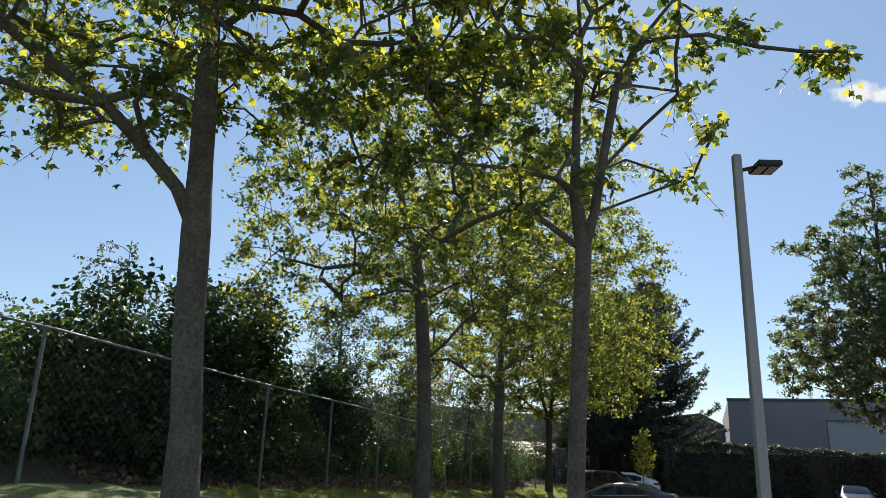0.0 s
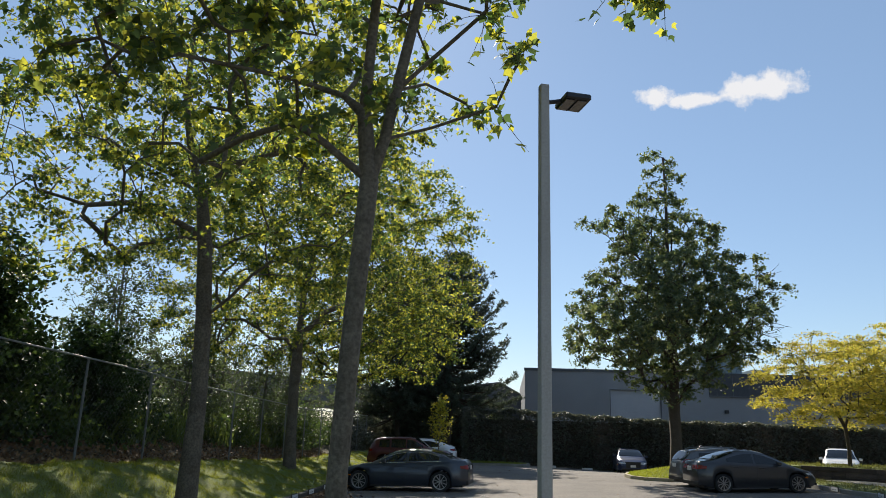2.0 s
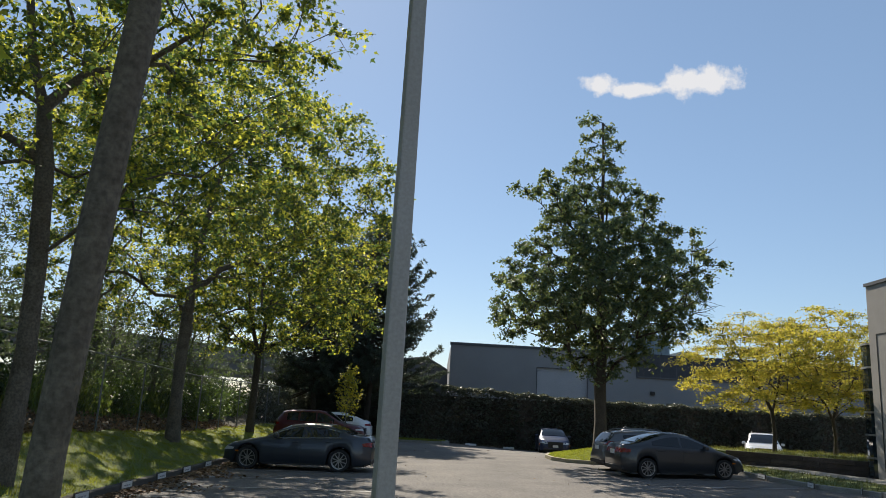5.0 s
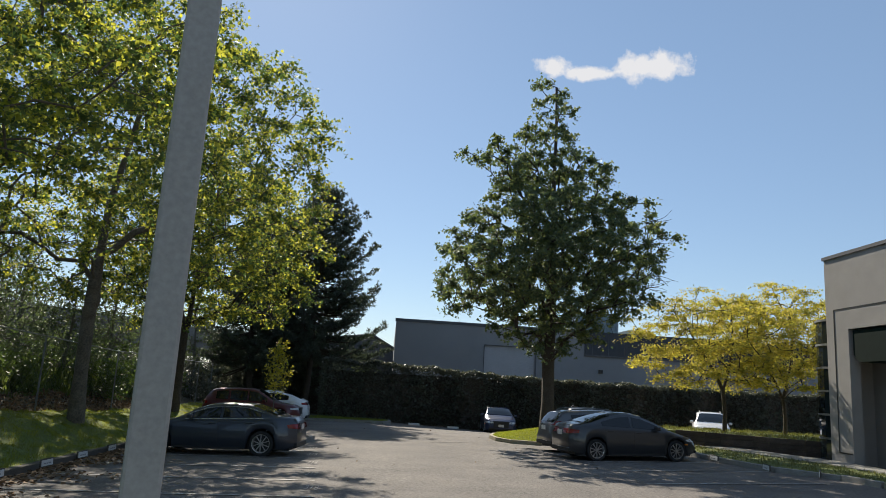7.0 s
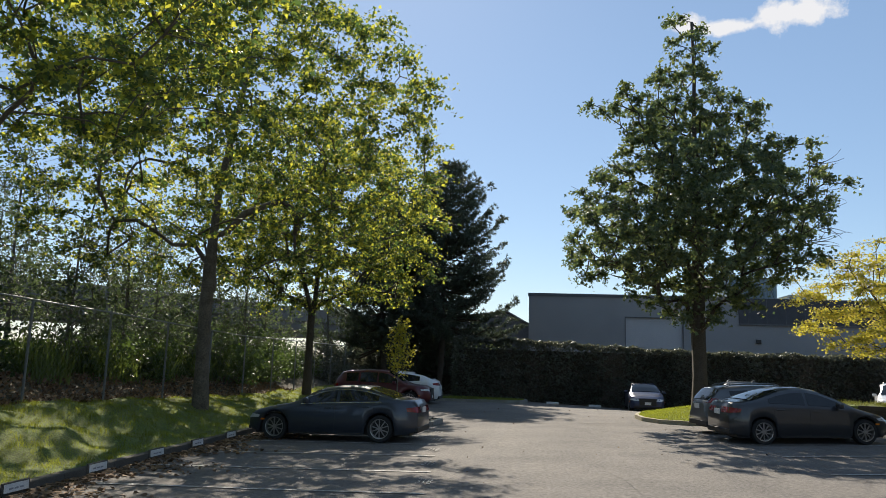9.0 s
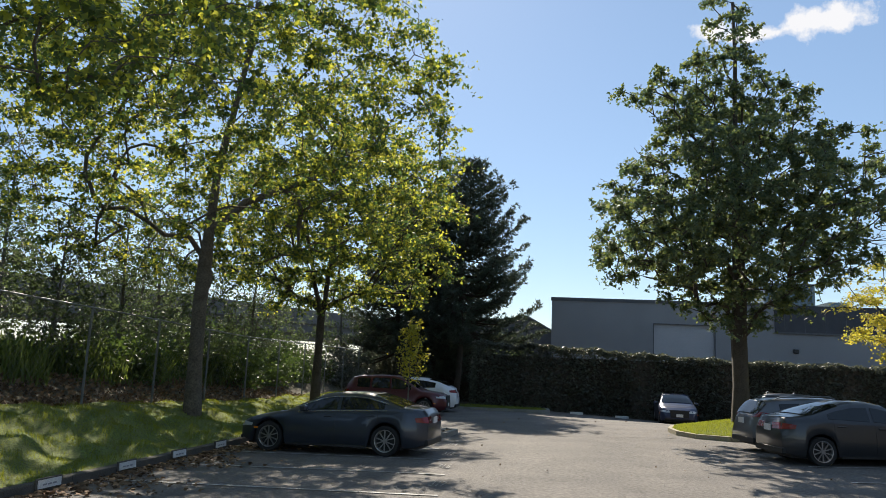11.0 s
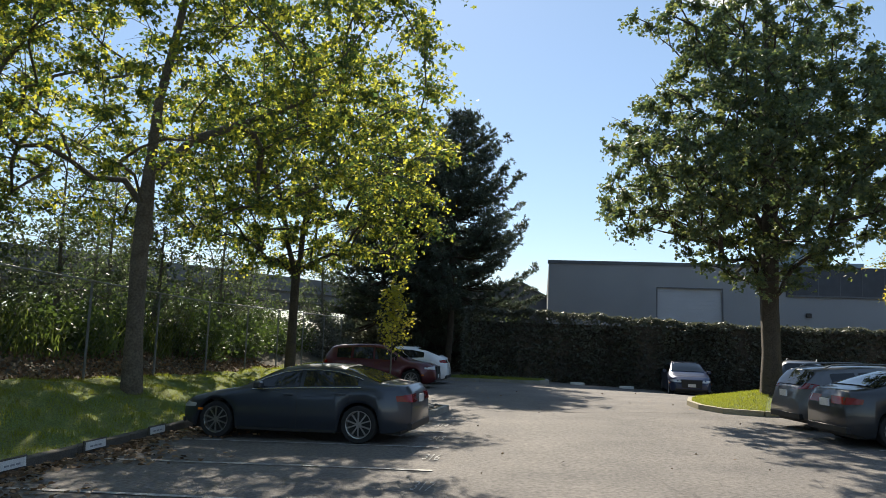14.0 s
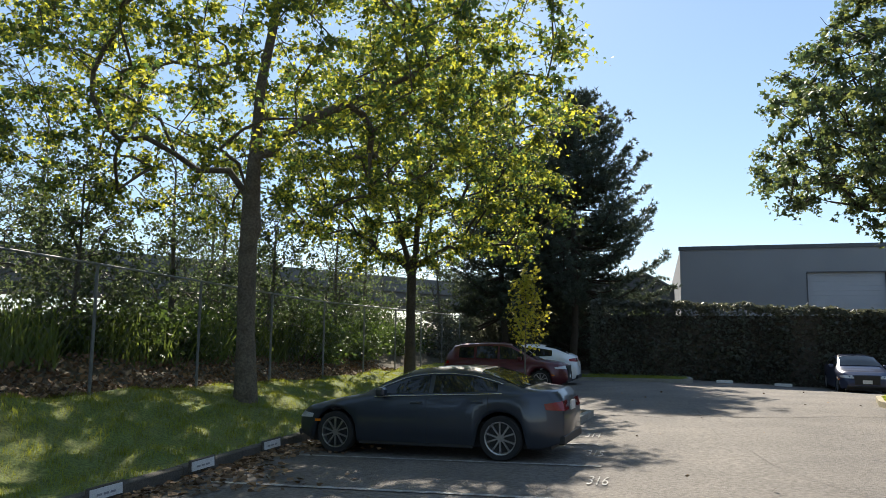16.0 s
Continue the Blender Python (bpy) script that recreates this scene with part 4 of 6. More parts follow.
crown_ob = new("crown", mesh_from("crown", V, F, M_SAPLING)); crown_ob.parent = sap


# ---- scrub and trees behind the fence ----
def slim_tree(seed, x, y, height, r, count=4200, mat=M_ALDER, low=0.3):
    rng = np.random.default_rng(seed)
    base = np.array([x, y, 0.3])
    stem = [np.array((0.12 * math.sin(k + seed), 0.12 * math.cos(1.3 * k + seed), height * k / 7 - (0.4 if k == 0 else 0))) for k in range(8)]
    def inside(q):
        f = q[2] / height
        return low < f < 1.02 and math.hypot(q[0], q[1]) < r * (0.35 + 0.9 * math.sin(min(1, (1.06 - f) * 1.35) * 1.57)) * (0.8 + 0.25 * math.sin(3 * math.atan2(q[1], q[0]) + 2 * q[2]))
    tg = scatter(rng, 130, inside, np.array([-r * 1.3, -r * 1.3, low * height]), np.array([r * 1.3, r * 1.3, height]), 0.45)
    return tree("alder_tree", "slim wild tree with thin airy grey-green foliage", "tree", seed, base, [(stem, None)], tg, 0.09, mat, M_GREYBARK, count, 0.1, (0.4, 0.4, 0.4), LEAF_KITE, sides=4, up=0.2, group="wild trees behind the fence", twigs=0.15, tip=0.006)


k = 60
for x, y, h, r in ((-14.2, 14.5, 7.0, 1.7), (-15.8, 16.5, 6.2, 1.8), (-17, 12.5, 5.4, 1.8), (-13.8, 19.5, 5.8, 1.5), (-16.5, 22.0, 7.2, 1.9), (-13.4, 25.0, 6.6, 1.5), (-15.5, 29.0, 9.6, 2.0), (-13.2, 33.5, 7.2, 1.6),
                   (-17.5, 33.0, 9.4, 2.2), (-14.4, 38.0, 7.6, 1.7), (-12.4, 43.0, 7.2, 1.7), (-17.0, 41.0, 8.4, 2.0), (-13.5, 48.5, 7.8, 1.9), (-20, 26.5, 8.6, 2.2), (-21, 36.5, 8.8, 2.2), (-10.8, 52, 7.4, 1.9), (-19.5, 47.5, 8.6, 2.2), (-12.2, 29.0, 5.6, 1.2), (-11.8, 36.8, 5.6, 1.3)):
    slim_tree(k, x, y, h, r)
    k += 1


def bush(name, label, seed, x, y, r, height, count, mat, base_z=0.4, leaf=0.13, group="scrub behind the fence", shape=LEAF_KITE):
    """A many-stemmed bush: stems from the ground, leaves in clumps with gaps."""
    rng = np.random.default_rng(seed)
    ob = thing(name, label, "bush", group, at=Matrix.Translation((x, y, base_z)))
    n = max(14, int(12 * r * height))
    a, rr = rng.uniform(0, 2 * np.pi, n), r * np.sqrt(rng.random(n))
    z = height * rng.random(n) ** 0.8 * np.sqrt(np.maximum(0.1, 1 - (rr / r) ** 2 * 0.8))
    ends = np.stack([rr * np.cos(a), rr * np.sin(a), z], -1)
    chains = []
    for e in ends[:40]:
        s = np.array([e[0] * 0.25, e[1] * 0.25, -0.1])
        mid = (s + e) / 2 + rng.normal(size=3) * 0.1
        chains.append((np.array([s, mid, e]), np.array([0.025, 0.016, 0.006])))
    V, F = tubes(chains, 4)
    st = new("stem", mesh_from("stem", V, F, M_DARKBARK, True)); st.parent = ob
    per = rng.multinomial(count, np.full(n, 1 / n))
    at = np.concatenate([e + rng.normal(size=(c, 3)) * np.array([0.28, 0.28, 0.22]) for e, c in zip(ends, per)])
    at[:, 2] = np.maximum(at[:, 2], 0.02)
    V, F = leaves(rng, at, leaf, shape, 0.4)
    fo = new("foliage", mesh_from("foliage", V, F, mat)); fo.parent = ob
    return ob


rng = np.random.default_rng(77)
y = 4.0
k = 100
while y < 52:
    h = rng.uniform(1.2, 2.2) if y > 20 else rng.uniform(2.2, 3.4)
    gap = 24 < y < 33
    bush("bramble_bush", "tangled dark green bramble behind the fence", k, -11.4 + rng.uniform(-0.7, 0.5) - (1.0 if 20 < y < 36 else 0), y, 1.3, h * (0.6 if gap else 0.85), 3200, M_SCRUB, float(scrub_z(-11.8, y)) - 0.1)
    bush("wild_shrub", "dense wild shrub with dark leaves", k + 1, -14.0 + rng.uniform(-1, 1), y + 1.0, 1.8, 1.5 if gap else h + rng.uniform(0.5, 1.3), 3000, M_SCRUB, 0.5, 0.15)
    bush("wild_shrub", "dense wild shrub with dark leaves", k + 2, -18.5 + rng.uniform(-1.5, 1.5), y + 0.5, 2.2, 2.0 if 29 < y < 40 else 3.0 + rng.uniform(0, 1.2), 2500, M_SCRUB, 0.2, 0.2)
    y += 2.1
    k += 3
# dark ivy-clad columns near the start
for x, y, h, r in ((-11.6, 16.8, 5.6, 1.0), (-11.2, 14.6, 4.8, 1.1), (-12.4, 18.6, 5.2, 1.0), (-11.4, 11.4, 4.4, 1.3), (-11.6, 21.4, 4.0, 1.0), (-11.3, 13.0, 4.0, 1.2), (-12.0, 24.0, 3.4, 1.0), (-12.6, 15.6, 6.0, 0.9)):
    bush("ivy_clad_shrub", "tall dark shrub thick with ivy", k, x, y, r, h, 8000, M_IVY, float(fence_z(y)) - 0.1, 0.14)
    k += 1
for x, y, h, r in ((-10.2, 51.5, 3.2, 1.5), (-12.4, 54.5, 3.6, 1.9), (-9.6, 55.6, 3.2, 1.6), (-14.8, 52.5, 3.4, 2.0)):
    bush("evergreen_shrub", "dense dark evergreen shrub at the lot's far corner", k, x, y, r, h, 5200, M_HEDGE, -0.2, 0.16, "shrubs at the far corner")
    k += 1
bush("light_shrub", "pale green shrub rising behind the hedge", k, -1.6, 62.0, 2.3, 5.0, 5200, M_ALDER, -0.3, 0.16, "shrubs at the far corner")


# ---- elevated guideway beyond the scrub ----
via = thing("viaduct", "grey concrete elevated railway with metal railings", "viaduct", at=Matrix.Translation((-32, 60, 0)) @ Matrix.Rotation(math.atan2(1, 0.48), 4, "Z"))
part("deck", boxed(-90, 0.3, 4.6, 48, 4.6, 6.7, 0.05), M_CONCRETE, via)
part("girder", boxed(-90, 0.9, 4.0, 48, 4.0, 4.6, 0.05), M_CONCRETE, via)
part("parapet", boxed(-90, 0.0, 5.6, 48, 0.298, 7.0, 0.03), M_CONCRETE, via)
pm = bmesh.new(); box(pm, -0.7, -0.9, -1.5, 0.7, 0.9, 4.0, 0.1)
pier = part("pier", pm, M_CONCRETE, via); pier.location = (-75, 2.4, 0)
for x in (-45, -15, 15, 42):
    shared("pier", pier.data, via, Matrix.Translation((x, 2.4, 0)))
for z in (7.3, 7.68):
    part("railing", rod(bmesh.new(), (-90, 0.15, z), (48, 0.15, z), 0.032, 6), M_STEEL, via)
rp = part("railing_post", rod(bmesh.new(), (0, 0, 0), (0, 0, 0.7), 0.03, 6), M_STEEL, via); rp.location = (-89, 0.15, 6.99)
for k in range(1, 69):
    shared("railing_post", rp.data, via, Matrix.Translation((-89 + 2.0 * k, 0.15, 6.99)))


# ---- hedge ----
def hedge(x0, x1, y0, y1, z0, z1, n, seed, label, rise=0.0):
    rng = np.random.default_rng(seed)
    ob = thing("hedge", label, "hedge")
    xs = np.linspace(x0, x1, max(4, int((x1 - x0) / 0.6)))
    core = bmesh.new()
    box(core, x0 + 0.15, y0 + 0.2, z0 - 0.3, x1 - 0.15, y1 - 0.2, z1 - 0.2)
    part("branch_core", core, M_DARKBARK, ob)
    a = rng.random(n)
    x = x0 + (x1 - x0) * rng.random(n)
    bulge = 0.1 * np.sin(x * 1.3) + 0.07 * np.sin(x * 3.1 + 1)
    front = a < 0.6
    top = (a >= 0.6) & (a < 0.9)
    y = np.where(front, y0 + bulge + np.abs(rng.normal(size=n)) * 0.12, y0 + (y1 - y0) * rng.random(n))
    z = np.where(front, z0 + (z1 - z0) * rng.random(n), np.where(top, z1 + 0.06 * np.sin(x * 2.1) + 0.05 * np.sin(x * 5.3) - np.abs(rng.normal(size=n)) * 0.1, z0 + (z1 - z0) * rng.random(n)))
    side = a >= 0.9
    x = np.where(side, np.where(rng.random(n) < 0.5, x0, x1) + rng.normal(size=n) * 0.1, x)
    z = z + rise * (1 - sstep(x0, x0 + 15, x)) * (z - z0) / (z1 - z0)
    V, F = leaves(rng, np.stack([x, y, z], -1), 0.15, LEAF_KITE, 0.3)
    fo = new("foliage", mesh_from("foliage", V, F, M_HEDGE)); fo.parent = ob
    return ob


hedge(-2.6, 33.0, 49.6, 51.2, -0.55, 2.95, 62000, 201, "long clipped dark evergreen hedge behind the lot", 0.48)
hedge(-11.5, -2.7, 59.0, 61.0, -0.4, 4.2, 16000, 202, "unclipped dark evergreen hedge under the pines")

# ---- warehouse beyond the hedge ----
ware = thing("warehouse", "grey painted block warehouse with a roller door", "warehouse", at=pose(1.45, 58.6, -0.2, 0, 0, 0))
wall = part("wall", boxed(0, 0, 0, 6.5, 0.3, 6.85), M_BLOCK, ware)
part("wall", boxed(10.25, 0, 0, 13.85, 0.3, 6.85), M_BLOCK, ware)
part("wall", boxed(6.5, 0, 5.52, 10.25, 0.3, 6.85), M_BLOCK, ware)
part("wall", boxed(13.85, 0, 0, 45, 0.3, 5.25), M_BLOCK, ware)
part("wall", boxed(0, 0.3, 0, 0.3, 26, 6.85), M_BLOCK, ware)
part("wall", boxed(0, 26, 0, 45, 26.3, 6.85), M_BLOCK, ware)
part("wall", boxed(44.7, 0.3, 0, 45, 26, 6.85), M_BLOCK, ware)
part("roof", boxed(0.3, 0.3, 6.4, 44.7, 26, 6.55), M_DARKBAND, ware)
part("coping", boxed(-0.06, -0.06, 6.85, 13.9, 0.36, 7.06), M_CAP, ware)
band = part("cladding_band", boxed(13.852, -0.08, 5.3, 45.04, 0.25, 6.98), M_DARKBAND, ware)
for k in range(26):
    part("cladding_seam", boxed(14.4 + 1.2 * k, -0.1, 5.3, 14.43 + 1.2 * k, -0.082, 6.98), M_CAP, band)
part("ledge", boxed(13.852, -0.12, 5.2, 45, 0.02, 5.3), M_CAP, ware)
door = part("roller_door", boxed(6.5, 0.16, 0, 10.25, 0.22, 5.52), M_SHUTTER, ware, "pale grey roller shutter")
for k in range(22):
    part("slat", boxed(6.52, 0.13, 0.05 + 0.25 * k, 10.23, 0.158, 0.05 + 0.25 * k + 0.242, 0.003), M_SHUTTER, door)
for x in (6.45, 10.25):
    part("door_frame", boxed(x, -0.03, 0, x + 0.05, -0.002, 5.57), M_CAP, ware)
part("door_frame", boxed(6.5, -0.03, 5.52, 10.25, -0.002, 5.57), M_CAP, ware)
hut = part("plant_room", boxed(14.1, 3.0, 6.5, 17.3, 7.0, 8.65), M_RIB, ware, "blue-grey ribbed metal rooftop plant room")
for k in range(15):
    part("rib", boxed(14.14 + k * 0.21, 2.95, 6.56, 14.22 + k * 0.21, 2.998, 8.6), M_RIB, hut)
part("roof_trim", boxed(14.0, 2.9, 8.652, 17.4, 7.1, 8.74), M_CAP, hut)
part("plant_room", boxed(18.2, 3.2, 6.5, 19.5, 6.0, 7.6), M_RIB, ware)
for x in (16.1, 19.3, 22.3, 25.4):
    fr = part("window_frame", boxed(x, -0.05, 2.55, x + 1.25, -0.003, 3.45), M_CAP, ware)
    part("pane", boxed(x + 0.08, -0.062, 2.63, x + 1.17, -0.052, 3.37), M_WHITE if x > 17 else M_PANE, fr)
part("wall_light", boxed(14.9, -0.16, 4.0, 15.2, -0.003, 4.25, 0.02), M_DARKMETAL, ware)

# ---- house with a gable behind the hedge ----
house = thing("house", "dark house with a low shingled gable roof", "house", at=pose(-0.6, 76, -0.3, 0, 0, 0))
bm = bmesh.new()
prof = [(-6, 0), (2.2, 0), (2.2, 5.7), (-0.0, 6.9), (-6, 6.1)]
f0 = [bm.verts.new((x, 0, z)) for x, z in prof]; f1 = [bm.verts.new((x, 9, z)) for x, z in prof]
bm.faces.new(f0[::-1]); bm.faces.new(f1)
for i in range(5):
    bm.faces.new((f0[i], f0[(i + 1) % 5], f1[(i + 1) % 5], f1[i]))
part("wall", bm, M_SIDING, house)
for pts in (((-0.05, 6.98), (2.55, 5.56)), ((-0.05, 6.98), (-6.6, 6.1))):
    (xa, za), (xb, zb) = pts
    bm = bmesh.new()
    v = [bm.verts.new((x, y, z + dz)) for dz in (0, 0.14) for x, y, z in ((xa, -0.4, za), (xb, -0.4, zb), (xb, 9.4, zb), (xa, 9.4, za))]
    for f in ((3, 2, 1, 0), (4, 5, 6, 7), (0, 1, 5, 4), (1, 2, 6, 5), (2, 3, 7, 6), (3, 0, 4, 7)):
        bm.faces.new([v[i] for i in f])
    part("roof_slope", bm, M_ROOF, house, "weathered grey shingles")

# ---- office on the right ----
office = thing("office_building", "beige stucco office with a recessed entrance and green canopy", "office", at=pose(15.7, 29.6, 0.3, 0, 0, 0))
part("wall", boxed(0, -1.15, 0, 0.35, 0, 6.75), M_STUCCO, office)
part("wall", boxed(0, -24, 4.35, 0.35, -1.15, 6.75), M_STUCCO, office)
part("wall", boxed(0, -24, 0, 0.35, -6.5, 4.35), M_STUCCO, office)
part("wall", boxed(0.35, -0.35, 0, 14, 0, 6.75), M_STUCCO, office)
part("wall", boxed(13.65, -24, 0, 14, -0.35, 6.75), M_STUCCO, office)
part("wall", boxed(0.35, -24, 0, 13.65, -23.65, 6.75), M_STUCCO, office)
part("entrance_wall", boxed(1.3, -6.5, 0, 1.5, -0.35, 4.35), M_STUCCO, office)
part("soffit", boxed(0.35, -6.5, 4.35, 1.5, -0.35, 4.5), M_STUCCO, office)
part("roof", boxed(0.35, -23.65, 6.3, 13.65, -0.35, 6.45), M_DARKBAND, office)
part("coping", boxed(-0.05, -24.05, 6.75, 0.4, 0.05, 6.86), M_CAP, office)
part("coping", boxed(0.402, -0.38, 6.75, 14.05, 0.05, 6.86), M_CAP, office)
part("reveal", boxed(-0.012, -24, 5.0, -0.002, -0.42, 5.04), M_DARKMETAL, office)
part("reveal", boxed(-0.012, -0.46, 0.5, -0.002, -0.42, 5.0), M_DARKMETAL, office)
part("plinth_reveal", boxed(-0.012, -1.1, 0.46, -0.002, -0.42, 0.5), M_DARKMETAL, office)
cano = bmesh.new()
prof = [(0.0, 4.3), (0.0, 3.55), (-0.1, 3.4), (-0.25, 3.3), (-4.6, 3.3), (-4.9, 3.55), (-4.9, 4.3)]
a = [cano.verts.new((0.05, -1.3 + y, z)) for y, z in prof]; c = [cano.verts.new((1.25, -1.3 + y, z)) for y, z in prof]
cano.faces.new(a); cano.faces.new(c[::-1])
for i in range(len(prof)):
    cano.faces.new((a[i], c[i], c[(i + 1) % len(prof)], a[(i + 1) % len(prof)]))
part("canopy", cano, M_GREENMETAL, office, "dark green entrance canopy")
ed = part("entrance_door", boxed(1.24, -4.3, 0, 1.298, -2.2, 2.75), M_DARKMETAL, office, "dark framed glass entrance door")
part("pane", boxed(1.225, -3.2, 0.15, 1.238, -2.3, 2.6), M_PANE, ed)
part("pane", boxed(1.225, -4.2, 0.15, 1.238, -3.3, 2.6), M_PANE, ed)
for z in (1.45, 1.6):
    part("notice_bar", boxed(1.217, -2.85, z, 1.223, -2.5, z + 0.07), M_WHITE, ed)
part("door_handle", rod(bmesh.new(), (1.19, -3.12, 0.9), (1.19, -3.12, 1.4), 0.015, 6), M_CHROME, ed)
# rounded glazed bay at the corner
bay = thing("glazed_bay", "rounded dark glass bay with horizontal mullions", "window bay", at=pose(17.72, 30.95, 0.3))
bm = bmesh.new(); bmesh.ops.create_cone(bm, cap_ends=True, segments=28, radius1=1.35, radius2=1.35, depth=4.9, matrix=Matrix.Translation((0, 0, 2.45)))
part("glazing", bm, M_PANE, bay)
for z in (0.0, 0.8, 1.6, 2.4, 3.2, 4.0, 4.85):
    bm = bmesh.new(); bmesh.ops.create_cone(bm, cap_ends=True, segments=28, radius1=1.39, radius2=1.39, depth=0.07, matrix=Matrix.Translation((0, 0, z + 0.035)))
    part("mullion", bm, M_STEEL, bay)

# ---- islands, planter, path ----
def island(name, label, outline, z, mat_top, turf=0, seed=1, kerb_mat=M_KERB, grass_mat=None, mound_h=0.1):
    """A kerbed island: a raised bed inside a ring of kerb stones."""
    ob = thing(name, label, "traffic island", kind="structure")
    n = len(outline)
    pts = [np.array(p) for p in outline]
    cen = sum(pts) / n
    inner = [p + (cen - p) / np.linalg.norm(cen - p) * 0.15 for p in pts]
    for i in range(n):
        j = (i + 1) % n
        L = np.linalg.norm(pts[j] - pts[i]); m = max(1, int(L / 1.2))
        for s in range(m):
            f0, f1 = s / m + 0.004, (s + 1) / m - 0.004
            q = [pts[i] + (pts[j] - pts[i]) * f0, pts[i] + (pts[j] - pts[i]) * f1, inner[i] + (inner[j] - inner[i]) * f1, inner[i] + (inner[j] - inner[i]) * f0]
            bm = bmesh.new()
            lo = [bm.verts.new((*p, ground_z(p[0]) - 0.1)) for p in q]; hi = [bm.verts.new((*p, ground_z(p[0]) + z)) for p in q]
            bm.faces.new(hi); bm.faces.new(lo[::-1])
            for k_ in range(4):
                bm.faces.new((lo[k_], lo[(k_ + 1) % 4], hi[(k_ + 1) % 4], hi[k_]))
            part("kerb_stone", bm, kerb_mat, ob)
    bm = bmesh.new()
    rim = [bm.verts.new((*p, ground_z(p[0]) + z - 0.03)) for p in inner]
    c_ = bm.verts.new((*cen, ground_z(cen[0]) + z + mound_h))
    for i in range(n):
        bm.faces.new((rim[i], rim[(i + 1) % n], c_))
    part("bed", bm, mat_top, ob, smooth=True)
    if turf:
        rng = np.random.default_rng(seed)
        tri = rng.integers(0, n, turf)
        u, v = rng.random(turf), rng.random(turf)
        sw = u + v > 1
        u, v = np.where(sw, 1 - u, u), np.where(sw, 1 - v, v)
        A, B = np.array(inner)[tri], np.array(inner)[(tri + 1) % n]
        P = cen + (A - cen) * u[:, None] + (B - cen) * v[:, None]
        h = (mound_h + 0.03) * (1 - u - v)
        at = np.stack([P[:, 0], P[:, 1], 0.0239 * P[:, 0] + z - 0.03 + h + 0.03 * (u + v) * 0], -1)
        V, F = leaves(rng, at, 0.075, LEAF_BLADE, upright=True, spread=0.8)
        go = new("grass", mesh_from("grass", V, F, grass_mat or M_BLADE)); go.parent = ob
        tagged(go, kind="stuff")
    return ob


island("oak_island", "kerbed grass island under the oak", [(5.55, 37.0), (5.6, 35.6), (6.0, 34.5), (6.9, 33.9), (13.0, 35.4), (13.0, 38.6), (7.0, 39.6), (5.9, 38.6)], 0.14, M_TURF, 16000, 4, M_YELLOW, M_BLADE, mound_h=0.38)
small = island("gravel_island", "kerbed gravel island with a sapling", [(-1.25, 33.2), (-1.4, 31.8), (-1.9, 31.3), (-5.7, 30.9), (-5.7, 33.6), (-2.0, 33.9)], 0.15, M_SOIL)
island("lawn_strip", "bright grass strip in front of the hedge", [(1.5, 46.8), (1.1, 46.3), (-3.0, 47.4), (-8.5, 48.0), (-8.5, 48.5), (1.4, 48.2)], 0.13, M_TURF, 9000, 6)
rng = np.random.default_rng(9)
n = 700
P = np.stack([rng.uniform(-5.4, -1.6, n), rng.uniform(31.5, 33.4, n), np.zeros(n)], -1); P[:, 2] = 0.0239 * P[:, 0] + 0.15
base_v = np.array([[1, 0, 0], [-1, 0, 0], [0, 1, 0], [0, -1, 0], [0, 0, 0.7], [0, 0, -0.7]], float)
base_f = np.array([[0, 2, 4], [2, 1, 4], [1, 3, 4], [3, 0, 4], [2, 0, 5], [1, 2, 5], [3, 1, 5], [0, 3, 5]])
Vp = P[:, None] + base_v[None] * rng.uniform(0.03, 0.075, (n, 1, 1)) * rng.uniform(0.7, 1.3, (n, 6, 1))
peb = new("gravel", mesh_from("gravel", Vp.reshape(-1, 3), (np.arange(n)[:, None, None] * 6 + base_f[None]).reshape(-1, 3), material("pebble", (0.28, 0.26, 0.23), 0.9, island=0.4)))
peb.parent = small
tagged(peb, kind="stuff")

# grass verge, path and timber-walled bed by the office
def slab(name, outline, z0, z1, mat, label, category):
    bm = bmesh.new()
    lo = [bm.verts.new((x, y, ground_z(x) + z0)) for x, y in outline]; hi = [bm.verts.new((x, y, ground_z(x) + z1)) for x, y in outline]
    bm.faces.new(hi); bm.faces.new(lo[::-1])
    for i in range(len(outline)):
        j = (i + 1) % len(outline)
        bm.faces.new((lo[i], lo[j], hi[j], hi[i]))
    bmesh.ops.recalc_face_normals(bm, faces=bm.faces)
    ob = part(name, bm, mat)
    return tagged(ob, label, category, kind="structure")


